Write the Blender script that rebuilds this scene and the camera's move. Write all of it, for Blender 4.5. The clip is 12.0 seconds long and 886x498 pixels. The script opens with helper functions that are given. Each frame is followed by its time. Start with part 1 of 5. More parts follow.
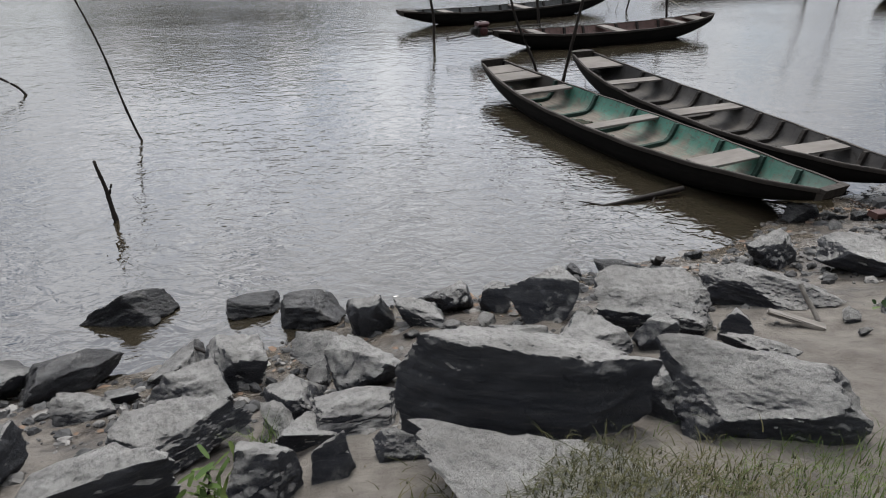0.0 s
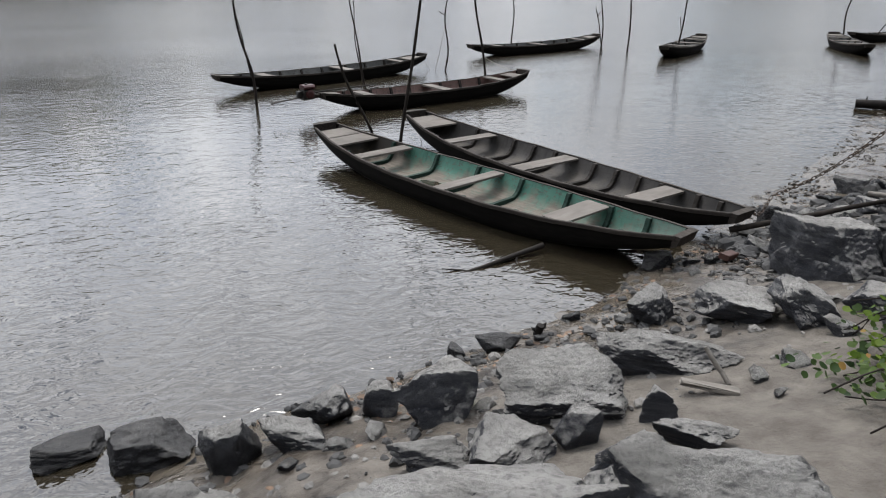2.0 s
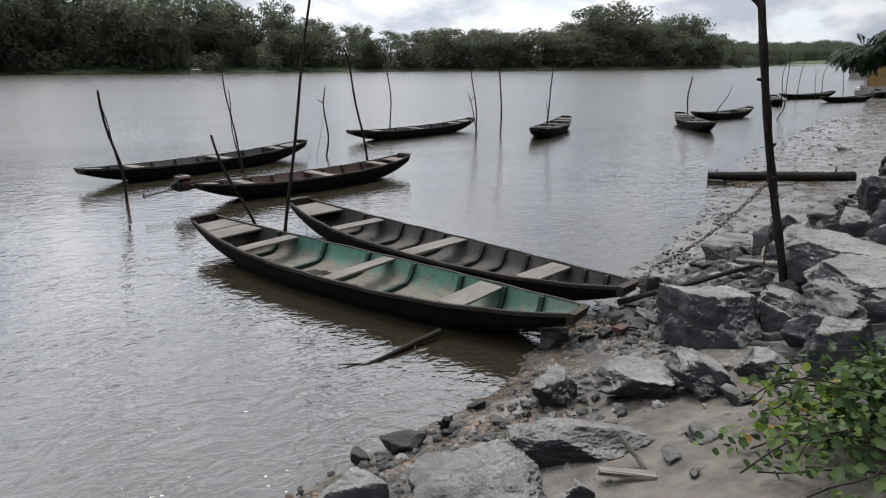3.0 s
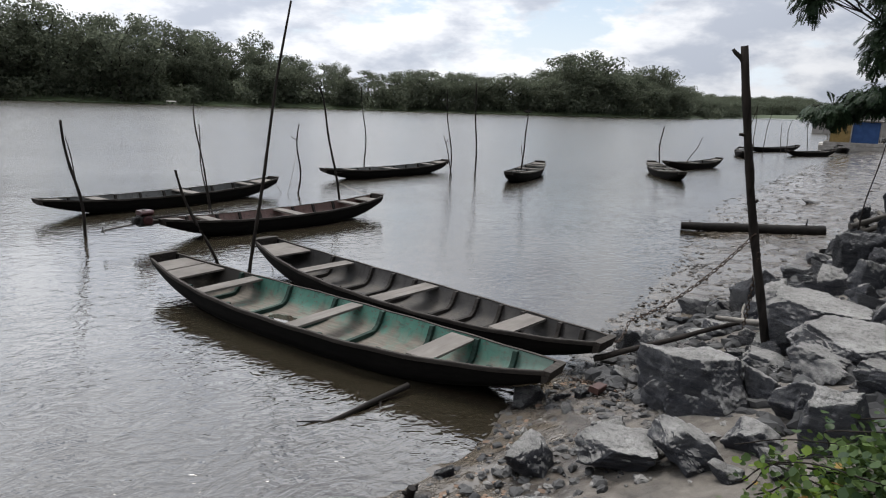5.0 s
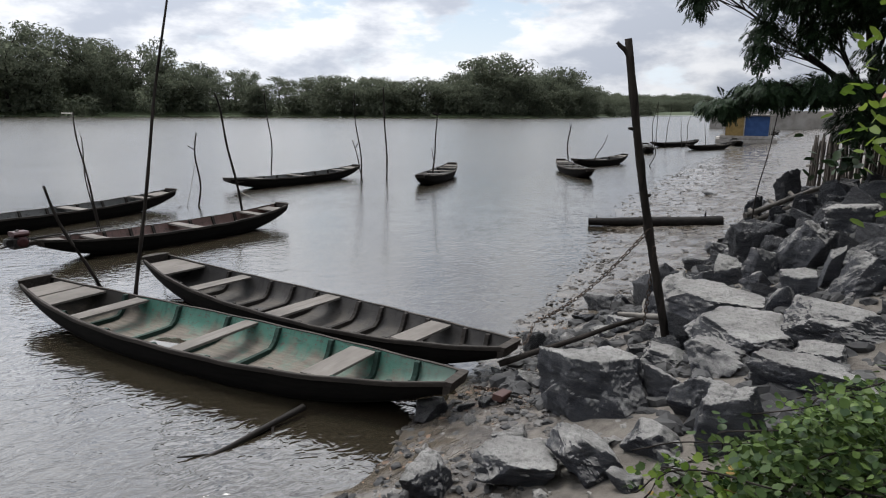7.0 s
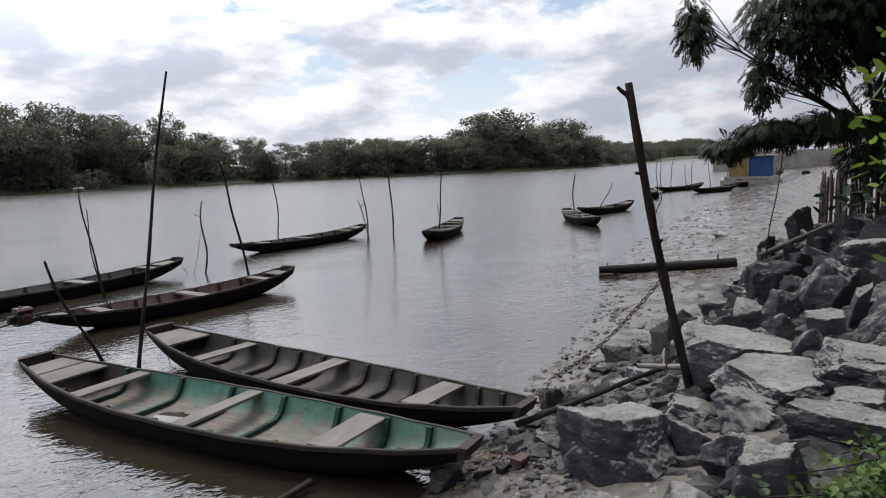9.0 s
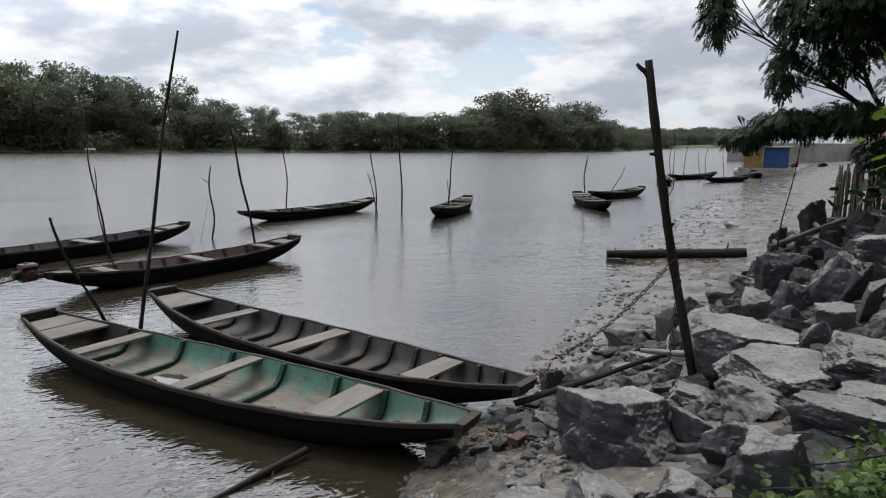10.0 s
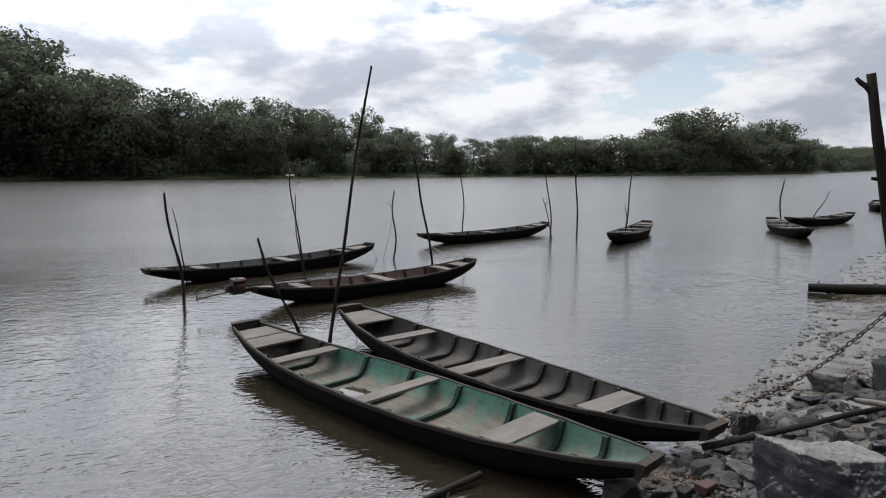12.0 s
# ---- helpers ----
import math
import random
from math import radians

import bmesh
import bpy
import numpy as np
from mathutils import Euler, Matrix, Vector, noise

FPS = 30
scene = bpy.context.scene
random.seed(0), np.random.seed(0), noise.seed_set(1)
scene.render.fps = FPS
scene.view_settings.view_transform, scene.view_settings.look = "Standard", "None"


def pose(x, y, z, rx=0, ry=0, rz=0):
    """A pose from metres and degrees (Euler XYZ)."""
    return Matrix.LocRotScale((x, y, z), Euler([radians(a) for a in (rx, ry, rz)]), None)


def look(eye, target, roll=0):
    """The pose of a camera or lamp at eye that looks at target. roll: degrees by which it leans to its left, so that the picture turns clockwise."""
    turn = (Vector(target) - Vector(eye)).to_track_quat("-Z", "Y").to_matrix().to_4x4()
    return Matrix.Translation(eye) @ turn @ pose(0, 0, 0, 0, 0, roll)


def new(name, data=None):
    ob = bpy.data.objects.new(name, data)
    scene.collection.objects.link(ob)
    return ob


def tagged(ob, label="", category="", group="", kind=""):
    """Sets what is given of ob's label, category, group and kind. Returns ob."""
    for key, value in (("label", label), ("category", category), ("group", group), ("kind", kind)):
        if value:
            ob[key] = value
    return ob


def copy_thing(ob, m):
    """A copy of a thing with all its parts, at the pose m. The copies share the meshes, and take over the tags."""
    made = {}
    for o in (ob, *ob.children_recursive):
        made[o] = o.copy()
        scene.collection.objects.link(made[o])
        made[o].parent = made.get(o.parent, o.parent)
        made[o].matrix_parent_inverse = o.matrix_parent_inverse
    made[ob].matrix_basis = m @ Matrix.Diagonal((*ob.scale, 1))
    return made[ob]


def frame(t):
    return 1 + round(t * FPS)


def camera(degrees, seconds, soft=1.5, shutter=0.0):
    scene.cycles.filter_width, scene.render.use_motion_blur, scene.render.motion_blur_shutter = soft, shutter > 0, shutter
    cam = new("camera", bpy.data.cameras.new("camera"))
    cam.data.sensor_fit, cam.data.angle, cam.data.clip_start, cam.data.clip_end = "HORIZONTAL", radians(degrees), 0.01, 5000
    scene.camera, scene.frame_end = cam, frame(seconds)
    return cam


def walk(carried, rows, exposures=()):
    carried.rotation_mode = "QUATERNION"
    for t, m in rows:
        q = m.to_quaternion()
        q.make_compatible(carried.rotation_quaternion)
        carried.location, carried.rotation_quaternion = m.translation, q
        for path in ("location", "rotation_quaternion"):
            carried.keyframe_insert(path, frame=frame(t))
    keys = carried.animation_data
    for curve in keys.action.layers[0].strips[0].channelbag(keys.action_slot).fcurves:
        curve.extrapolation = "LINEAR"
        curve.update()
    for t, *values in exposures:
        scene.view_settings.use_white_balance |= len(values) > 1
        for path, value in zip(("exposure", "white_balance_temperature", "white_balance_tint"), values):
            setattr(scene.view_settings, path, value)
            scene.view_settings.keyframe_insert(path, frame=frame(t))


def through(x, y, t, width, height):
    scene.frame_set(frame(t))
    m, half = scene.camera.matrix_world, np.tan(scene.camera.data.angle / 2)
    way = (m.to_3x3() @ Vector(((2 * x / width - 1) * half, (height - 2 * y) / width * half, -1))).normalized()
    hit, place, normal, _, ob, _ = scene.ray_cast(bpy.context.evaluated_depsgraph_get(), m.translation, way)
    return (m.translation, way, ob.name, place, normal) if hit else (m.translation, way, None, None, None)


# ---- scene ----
cam = camera(67.2, 12.0, soft=1.1)
PATH = [
    (0, (0.851, 0.747, 2.557), (0.68, 2.517, 1.641), -0.7),
    (0.5, (0.791, 0.911, 2.552), (0.574, 2.64, 1.57), -0.0),
    (1, (0.677, 1.046, 2.501), (0.755, 2.822, 1.583), -0.6),
    (1.5, (0.598, 1.197, 2.473), (0.720, 3.020, 1.658), 1.1),
    (2, (0.624, 1.346, 2.489), (0.950, 3.164, 1.722), 0.1),
    (2.5, (0.595, 1.467, 2.499), (1.156, 3.276, 1.857), 0.6),
    (4.5, (0.715, 1.704, 2.572), (1.483, 3.492, 2.114), -0.7),
    (5, (0.724, 1.822, 2.531), (1.481, 3.623, 2.102), 2.0),
    (5.5, (0.78, 1.878, 2.52), (1.588, 3.66, 2.106), 1.8),
    (6, (0.918, 1.918, 2.518), (1.858, 3.631, 2.092), 1.7),
    (6.5, (1.013, 1.933, 2.492), (1.939, 3.654, 2.068), -0.2),
    (7, (1.069, 1.983, 2.501), (2.036, 3.684, 2.089), 0.6),
    (9, (1.191, 2.137, 2.482), (2.148, 3.875, 2.233), -2.3),
    (9.5, (1.252, 2.173, 2.465), (2.178, 3.925, 2.194), -1.5),
    (10, (1.24, 2.201, 2.436), (2.172, 3.943, 2.122), 0.3),
    (10.5, (1.195, 2.21, 2.446), (2.181, 3.931, 2.189), 0.6),
    (11, (1.151, 2.211, 2.457), (2.087, 3.957, 2.186), 2.0),
    (11.5, (1.167, 2.265, 2.447), (1.921, 4.101, 2.199), 1.3),
    (12, (1.193, 2.253, 2.453), (1.651, 4.185, 2.209), -0.3),
]
walk(cam, [(t, look(eye, target, roll)) for t, eye, target, roll in PATH], [(0.0, 0.42), (1.5, 0.46), (2.5, 0.42), (4.5, 0.36), (7.0, 0.36), (10.0, 0.22), (12.0, 0.14)])

# ---- light ----
world = bpy.data.worlds.new("sky")
scene.world = world
world.use_nodes = True
SUN_AZIMUTH, SUN_HEIGHT = -8.0, 62.0   # degrees: from +y towards +x, and above the horizon


def build_sky():
    nt = world.node_tree
    nt.nodes.clear()
    n, l = nt.nodes.new, nt.links.new
    out, bg = n("ShaderNodeOutputWorld"), n("ShaderNodeBackground")
    sky = n("ShaderNodeTexSky")
    sky.sky_type, sky.sun_disc = "NISHITA", False
    sky.sun_elevation, sky.sun_rotation = radians(SUN_HEIGHT), radians(SUN_AZIMUTH)
    sky.air_density, sky.dust_density = 1.0, 1.5
    co = n("ShaderNodeTexCoord")
    sep = n("ShaderNodeSeparateXYZ")
    l(co.outputs["Generated"], sep.inputs[0])

    def math_node(op, a, b=None, c=None):
        m = n("ShaderNodeMath")
        m.operation = op
        for i, v in enumerate((a, b, c)):
            if v is None:
                continue
            if isinstance(v, (int, float)):
                m.inputs[i].default_value = v
            else:
                l(v, m.inputs[i])
        return m.outputs[0]

    def cloud_noise(lift, scale, detail, offset):
        """Density of a broken cumulus layer in a direction, or a little above it."""
        squash = n("ShaderNodeVectorMath")
        squash.operation = "MULTIPLY_ADD"
        l(co.outputs["Generated"], squash.inputs[0])
        squash.inputs[1].default_value = (1, 1, 2.5)
        squash.inputs[2].default_value = (offset[0], offset[1], offset[2] + lift)
        t = n("ShaderNodeTexNoise")
        t.inputs["Scale"].default_value, t.inputs["Detail"].default_value, t.inputs["Roughness"].default_value = scale, detail, 0.56
        l(squash.outputs[0], t.inputs["Vector"])
        return t.outputs["Fac"]

    def span(v, a, b, c, d):
        m = n("ShaderNodeMapRange")
        m.interpolation_type = "SMOOTHSTEP"
        l(v, m.inputs[0])
        for i, x in enumerate((a, b, c, d)):
            m.inputs[i + 1].default_value = x
        return m.outputs[0]

    here = cloud_noise(0.0, 6.2, 12, (3.3, 1.2, 0.4))
    above = cloud_noise(0.075, 6.2, 9, (3.3, 1.2, 0.4))
    mask = span(here, 0.36, 0.46, 0.0, 1.0)
    # a cloud is grey where more of it lies above, and white along its tops
    base = span(above, 0.40, 0.63, 0.0, 1.0)
    tone = n("ShaderNodeValToRGB")
    tone.color_ramp.elements[0].position, tone.color_ramp.elements[0].color = 0.0, (0.775, 0.788, 0.82, 1)
    tone.color_ramp.elements[1].position, tone.color_ramp.elements[1].color = 1.0, (0.42, 0.455, 0.53, 1)
    l(base, tone.inputs[0])
    # thin cloud scatters forward: brighter on the sun's side of the sky
    toward = n("ShaderNodeVectorMath")
    toward.operation = "DOT_PRODUCT"
    l(co.outputs["Generated"], toward.inputs[0])
    a, h = radians(SUN_AZIMUTH), radians(SUN_HEIGHT)
    toward.inputs[1].default_value = (math.sin(a) * math.cos(h), math.cos(a) * math.cos(h), math.sin(h))
    glow = math_node("ADD", span(toward.outputs["Value"], -0.3, 0.60, 0.08, 0.90), span(toward.outputs["Value"], 0.55, 0.76, 0.0, 1.4))
    bright = n("ShaderNodeVectorMath")
    bright.operation = "SCALE"
    l(math_node("MULTIPLY", glow, CLOUD), bright.inputs["Scale"])
    l(tone.outputs[0], bright.inputs[0])
    # milky air near the horizon
    low = span(sep.outputs["Z"], 0.0, 0.25, 0.75, 0.15)
    milk = n("ShaderNodeMix")
    milk.data_type = "RGBA"
    l(low, milk.inputs["Factor"])
    l(sky.outputs[0], milk.inputs["A"])
    milk.inputs["B"].default_value = (CLOUD * 0.56, CLOUD * 0.62, CLOUD * 0.71, 1)
    mix = n("ShaderNodeMix")
    mix.data_type = "RGBA"
    l(mask, mix.inputs["Factor"]), l(milk.outputs["Result"], mix.inputs["A"]), l(bright.outputs[0], mix.inputs["B"])
    l(mix.outputs["Result"], bg.inputs["Color"])
    bg.inputs["Strength"].default_value = 0.1
    l(bg.outputs[0], out.inputs["Surface"])


CLOUD = 12.6
build_sky()
sun = new("sun", bpy.data.lights.new("sun", "SUN"))
sun.data.energy, sun.data.angle, sun.data.color = 1.9, radians(20), (1.0, 0.97, 0.92)
_a, _h = radians(SUN_AZIMUTH), radians(SUN_HEIGHT)
sun.matrix_world = look((0, 0, 30), (-math.sin(_a) * math.cos(_h) * 10, -math.cos(_a) * math.cos(_h) * 10, 30 - math.sin(_h) * 10))
scene.view_settings.exposure = 0.0


# ---- materials ----
class Mat:
    """A node material with a few short-hands."""

    def __init__(self, name, rough=0.8, spec=0.3, metal=0.0):
        self.mat = bpy.data.materials.new(name)
        self.mat.use_nodes = True
        self.nt = self.mat.node_tree
        self.b = self.nt.nodes["Principled BSDF"]
        self.b.inputs["Roughness"].default_value = rough
        self.b.inputs["Specular IOR Level"].default_value = spec
        self.b.inputs["Metallic"].default_value = metal
        self.co = self.nt.nodes.new("ShaderNodeTexCoord")
        self.geo = self.nt.nodes.new("ShaderNodeNewGeometry")
        self.info = self.nt.nodes.new("ShaderNodeObjectInfo")

    def put(self, v, socket):
        if isinstance(v, (int, float)):
            socket.default_value = v
        elif isinstance(v, tuple):
            socket.default_value = v if len(v) == len(socket.default_value) else (*v, 1)
        else:
            self.nt.links.new(v, socket)

    def noise(self, scale, detail=4, rough=0.55, space="Object", stretch=(1, 1, 1), distort=0.0):
        m = self.nt.nodes.new("ShaderNodeMapping")
        m.inputs["Scale"].default_value = stretch
        self.put(self.geo.outputs["Position"] if space == "World" else self.co.outputs[space], m.inputs[0])
        t = self.nt.nodes.new("ShaderNodeTexNoise")
        t.inputs["Scale"].default_value, t.inputs["Detail"].default_value = scale, detail
        t.inputs["Roughness"].default_value, t.inputs["Distortion"].default_value = rough, distort
        self.put(m.outputs[0], t.inputs["Vector"])
        return t.outputs["Fac"]

    def voronoi(self, scale, space="World", feature="F1"):
        t = self.nt.nodes.new("ShaderNodeTexVoronoi")
        t.feature = feature
        t.inputs["Scale"].default_value = scale
        self.put(self.geo.outputs["Position"] if space == "World" else self.co.outputs[space], t.inputs["Vector"])
        return t.outputs["Distance"]

    def span(self, v, a, b, c=0.0, d=1.0):
        m = self.nt.nodes.new("ShaderNodeMapRange")
        self.put(v, m.inputs[0])
        for i, x in enumerate((a, b, c, d)):
            m.inputs[i + 1].default_value = x
        return m.outputs[0]

    def op(self, kind, a, b=0.0):
        m = self.nt.nodes.new("ShaderNodeMath")
        m.operation = kind
        self.put(a, m.inputs[0]), self.put(b, m.inputs[1])
        return m.outputs[0]

    def mix(self, f, a, b):
        m = self.nt.nodes.new("ShaderNodeMix")
        m.data_type = "RGBA"
        self.put(f, m.inputs["Factor"]), self.put(a, m.inputs["A"]), self.put(b, m.inputs["B"])
        return m.outputs["Result"]

    def axis(self, v, i):
        s = self.nt.nodes.new("ShaderNodeSeparateXYZ")
        self.put(v, s.inputs[0])
        return s.outputs[i]

    def bump(self, v, strength=0.4, dist=0.02, after=None):
        m = self.nt.nodes.new("ShaderNodeBump")
        m.inputs["Strength"].default_value, m.inputs["Distance"].default_value = strength, dist
        self.put(v, m.inputs["Height"])
        if after is not None:
            self.put(after, m.inputs["Normal"])
        self.put(m.outputs[0], self.b.inputs["Normal"])
        return m.outputs[0]

    def done(self, colour=None, rough=None):
        if colour is not None:
            self.put(colour, self.b.inputs["Base Color"])
        if rough is not None:
            self.put(rough, self.b.inputs["Roughness"])
        return self.mat


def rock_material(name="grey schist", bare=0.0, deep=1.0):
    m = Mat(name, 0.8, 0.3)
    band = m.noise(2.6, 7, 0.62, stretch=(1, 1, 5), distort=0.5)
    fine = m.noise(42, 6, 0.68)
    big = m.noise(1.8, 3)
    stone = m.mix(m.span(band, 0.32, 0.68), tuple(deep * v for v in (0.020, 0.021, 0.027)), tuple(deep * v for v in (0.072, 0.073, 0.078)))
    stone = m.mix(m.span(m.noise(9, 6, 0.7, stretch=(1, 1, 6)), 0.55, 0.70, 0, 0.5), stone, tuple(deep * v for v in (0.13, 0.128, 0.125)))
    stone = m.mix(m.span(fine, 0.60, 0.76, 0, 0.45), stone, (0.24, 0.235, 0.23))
    rnd = m.info.outputs["Random"]
    # dried river silt and skylight, both painted on what faces up, rubbed off in streaks
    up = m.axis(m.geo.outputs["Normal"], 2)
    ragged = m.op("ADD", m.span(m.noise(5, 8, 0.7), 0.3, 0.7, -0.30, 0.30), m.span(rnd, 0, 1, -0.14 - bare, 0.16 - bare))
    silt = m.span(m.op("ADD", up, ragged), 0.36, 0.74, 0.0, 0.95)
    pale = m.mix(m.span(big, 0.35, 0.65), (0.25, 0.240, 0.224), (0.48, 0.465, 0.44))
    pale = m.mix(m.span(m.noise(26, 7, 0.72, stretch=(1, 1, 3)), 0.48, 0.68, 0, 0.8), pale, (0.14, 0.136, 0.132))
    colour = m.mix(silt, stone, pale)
    z = m.axis(m.geo.outputs["Position"], 2)
    wet = m.span(m.op("ADD", z, m.op("ADD", m.span(m.noise(4, 4), 0.3, 0.7, -0.08, 0.08), m.span(rnd, 0, 1, -0.08, 0.12))), 0.16, 0.36, 1.0, 0.0)
    colour = m.mix(m.op("MULTIPLY", wet, 0.82), colour, (0.022, 0.022, 0.024))
    n1 = m.bump(m.noise(7, 9, 0.68, stretch=(1, 1, 3), distort=0.6), 0.9, 0.06)
    n2 = m.bump(m.noise(19, 8, 0.74, stretch=(1, 1, 2.2)), 0.9, 0.040, n1)
    m.bump(m.noise(60, 7, 0.80), 1.0, 0.014, n2)
    return m.done(colour, m.span(wet, 0, 1, 0.82, 0.36))


def ground_material():
    m = Mat("silt and sand", 0.85, 0.35)
    z = m.axis(m.geo.outputs["Position"], 2)
    x = m.axis(m.geo.outputs["Position"], 0)
    big, mid, fine = m.noise(0.9, 5, space="World"), m.noise(6, 6, 0.6, space="World"), m.noise(70, 5, 0.65, space="World")
    sand = m.mix(m.span(mid, 0.35, 0.65), (0.085, 0.074, 0.063), (0.155, 0.139, 0.120))
    sand = m.mix(m.span(fine, 0.55, 0.8, 0, 0.6), sand, (0.16, 0.135, 0.11))
    mud = m.mix(m.span(mid, 0.38, 0.62), (0.030, 0.024, 0.019), (0.105, 0.088, 0.070))
    damp = m.span(m.op("ADD", z, m.op("ADD", m.span(big, 0.3, 0.7, -0.08, 0.08), m.span(mid, 0.3, 0.7, -0.1, 0.1))), 0.30, 0.50, 1.0, 0.0)
    colour = m.mix(damp, sand, mud)
    # thin water lies in the hollows of the flat
    pool = m.span(m.op("ADD", m.noise(1.7, 5, 0.6, space="World", stretch=(1, 1.6, 1)), m.span(z, 0.0, 0.30, 0.10, -0.16)), 0.46, 0.53, 0, 1)
    pool = m.op("MULTIPLY", pool, damp)
    colour = m.mix(m.op("MULTIPLY", pool, 0.6), colour, (0.085, 0.072, 0.056))
    # darker damp streaks and trampled silt
    colour = m.mix(m.span(m.noise(2.4, 7, 0.7, space="World", stretch=(1, 1.8, 1)), 0.50, 0.66, 0, 0.65), colour, (0.10, 0.09, 0.078))
    # far ground is grown over
    green = m.span(m.op("ADD", m.axis(m.geo.outputs["Position"], 1), m.span(big, 0, 1, -4, 4)), 120, 135)
    colour = m.mix(green, colour, (0.05, 0.065, 0.03))
    n1 = m.bump(m.op("MULTIPLY", m.noise(10, 8, 0.65, space="World"), m.span(pool, 0, 1, 1.0, 0.12)), 0.8, 0.05)
    m.bump(m.op("MULTIPLY", fine, m.span(pool, 0, 1, 1.0, 0.1)), 0.35, 0.005, n1)
    rough = m.mix(pool, m.mix(damp, (0.9, 0.9, 0.9), (0.30, 0.30, 0.30)), (0.06, 0.06, 0.06))
    return m.done(colour, m.axis(rough, 0))


def water_material():
    m = Mat("turbid river water", 0.03, 0.5)
    m.b.inputs["IOR"].default_value = 1.75
    y = m.axis(m.geo.outputs["Position"], 1)
    big = m.noise(0.25, 3, space="World")
    colour = m.mix(m.span(big, 0.35, 0.65), (0.021, 0.017, 0.011), (0.030, 0.025, 0.017))
    # wind lies in patches; between them the water is calm
    patch = m.span(m.noise(0.13, 3, space="World", stretch=(1, 1.8, 1)), 0.38, 0.60, 0.45, 1.0)
    reach = m.op("ADD", m.span(y, 4, 12, 0.9, 0.50), m.span(y, 22, 60, 0.0, 0.2))
    calm = m.op("MULTIPLY", patch, reach)
    swell = m.noise(0.75, 3, 0.5, space="World", stretch=(1.0, 2.2, 1), distort=0.5)
    wave = m.noise(3.0, 2, 0.45, space="World", stretch=(1.0, 1.35, 1), distort=1.5)
    ripple = m.noise(5.8, 2, 0.5, space="World", stretch=(0.9, 1.4, 1), distort=1.6)
    open_river = m.span(y, 14, 45, 0.12, 1.0)
    n0 = m.bump(m.op("MULTIPLY", swell, m.op("MULTIPLY", calm, open_river)), 0.16, 0.30)
    n1 = m.bump(m.op("MULTIPLY", wave, calm), 0.18, 0.13, n0)
    m.bump(m.op("MULTIPLY", ripple, calm), 0.24, 0.045, n1)
    # ripples finer than these roughen the open river
    return m.done(colour, m.span(y, 9, 26, 0.03, 0.24))


def wood_material(name, dark, light, rough=0.8, along=(1, 9, 9), scale=3.0, bump=0.5, spec=0.3):
    m = Mat(name, rough, spec)
    grain = m.noise(scale, 6, 0.62, stretch=along, distort=0.3)
    blot = m.noise(1.3, 4)
    c = m.mix(m.span(grain, 0.3, 0.7), dark, light)
    c = m.mix(m.span(blot, 0.5, 0.75, 0, 0.55), c, tuple(v * 0.55 for v in dark))
    c = m.mix(m.span(m.info.outputs["Random"], 0, 1, 0, 0.25), c, light)
    m.bump(grain, bump, 0.008)
    return m.done(c)


def paint_material(name, paint, pale, bare, low, high, mud_tone=1.0, painted=None):
    """Old paint inside a hull: worn through in streaks, silted towards the floor of the boat."""
    m = Mat(name, 0.7, 0.35)
    grain = m.noise(4, 6, 0.65, stretch=(1, 6, 6))
    flake = m.noise(14, 8, 0.7, stretch=(1, 2, 2))
    c = m.mix(m.span(m.noise(2.2, 5), 0.35, 0.65), paint, pale)
    c = m.mix(m.span(flake, 0.54, 0.63), c, bare)
    c = m.mix(m.span(m.noise(5, 6, 0.65, stretch=(2.5, 1, 0.5)), 0.52, 0.68, 0, 0.6), c, tuple(v * 0.45 for v in paint))
    c = m.mix(m.span(grain, 0.60, 0.75, 0, 0.6), c, tuple(v * 0.4 for v in bare))
    z = m.axis(m.co.outputs["Object"], 2)
    if painted:
        # the paint covers one stretch of the boat and has weathered pale beyond its end
        x = m.op("ADD", m.axis(m.co.outputs["Object"], 0), m.span(m.noise(6, 6, 0.7), 0.3, 0.7, -0.16, 0.16))
        c = m.mix(m.span(x, painted[0] - 0.05, painted[0] + 0.05, 1.0, 0.0), c, (0.035, 0.030, 0.025))
        c = m.mix(m.span(x, painted[1], painted[1] + 0.9, 0.0, 0.62), c, (0.15, 0.165, 0.145))
    mud = m.span(m.op("ADD", z, m.span(m.noise(3.5, 6, 0.65, stretch=(1, 1, 0.3)), 0.3, 0.7, -0.11, 0.11)), low, high, 1.0, 0.0)
    silt = m.mix(m.span(grain, 0.3, 0.7), tuple(mud_tone * v for v in (0.12, 0.095, 0.07)), tuple(mud_tone * v for v in (0.26, 0.225, 0.18)))
    c = m.mix(mud, c, silt)
    m.bump(m.op("ADD", grain, flake), 0.4, 0.006)
    return m.done(c)


def leaf_material(name, dark, light, gloss=0.45, through=0.25):
    m = Mat(name, gloss, 0.15)
    n = m.nt.nodes.new
    rnd = m.geo.outputs["Random Per Island"]
    mixr = m.op("FRACT", m.op("ADD", rnd, m.info.outputs["Random"]))
    c = m.mix(mixr, dark, light)
    c = m.mix(m.span(m.noise(0.7, 3, space="World"), 0.35, 0.65, 0, 0.5), c, tuple(v * 0.6 for v in dark))
    tr, add = n("ShaderNodeBsdfTranslucent"), n("ShaderNodeMixShader")
    m.put(c, tr.inputs["Color"]), m.put(c, m.b.inputs["Base Color"])
    add.inputs[0].default_value = through
    m.nt.links.new(m.b.outputs[0], add.inputs[1]), m.nt.links.new(tr.outputs[0], add.inputs[2])
    m.nt.links.new(add.outputs[0], m.nt.nodes["Material Output"].inputs["Surface"])
    return m.mat


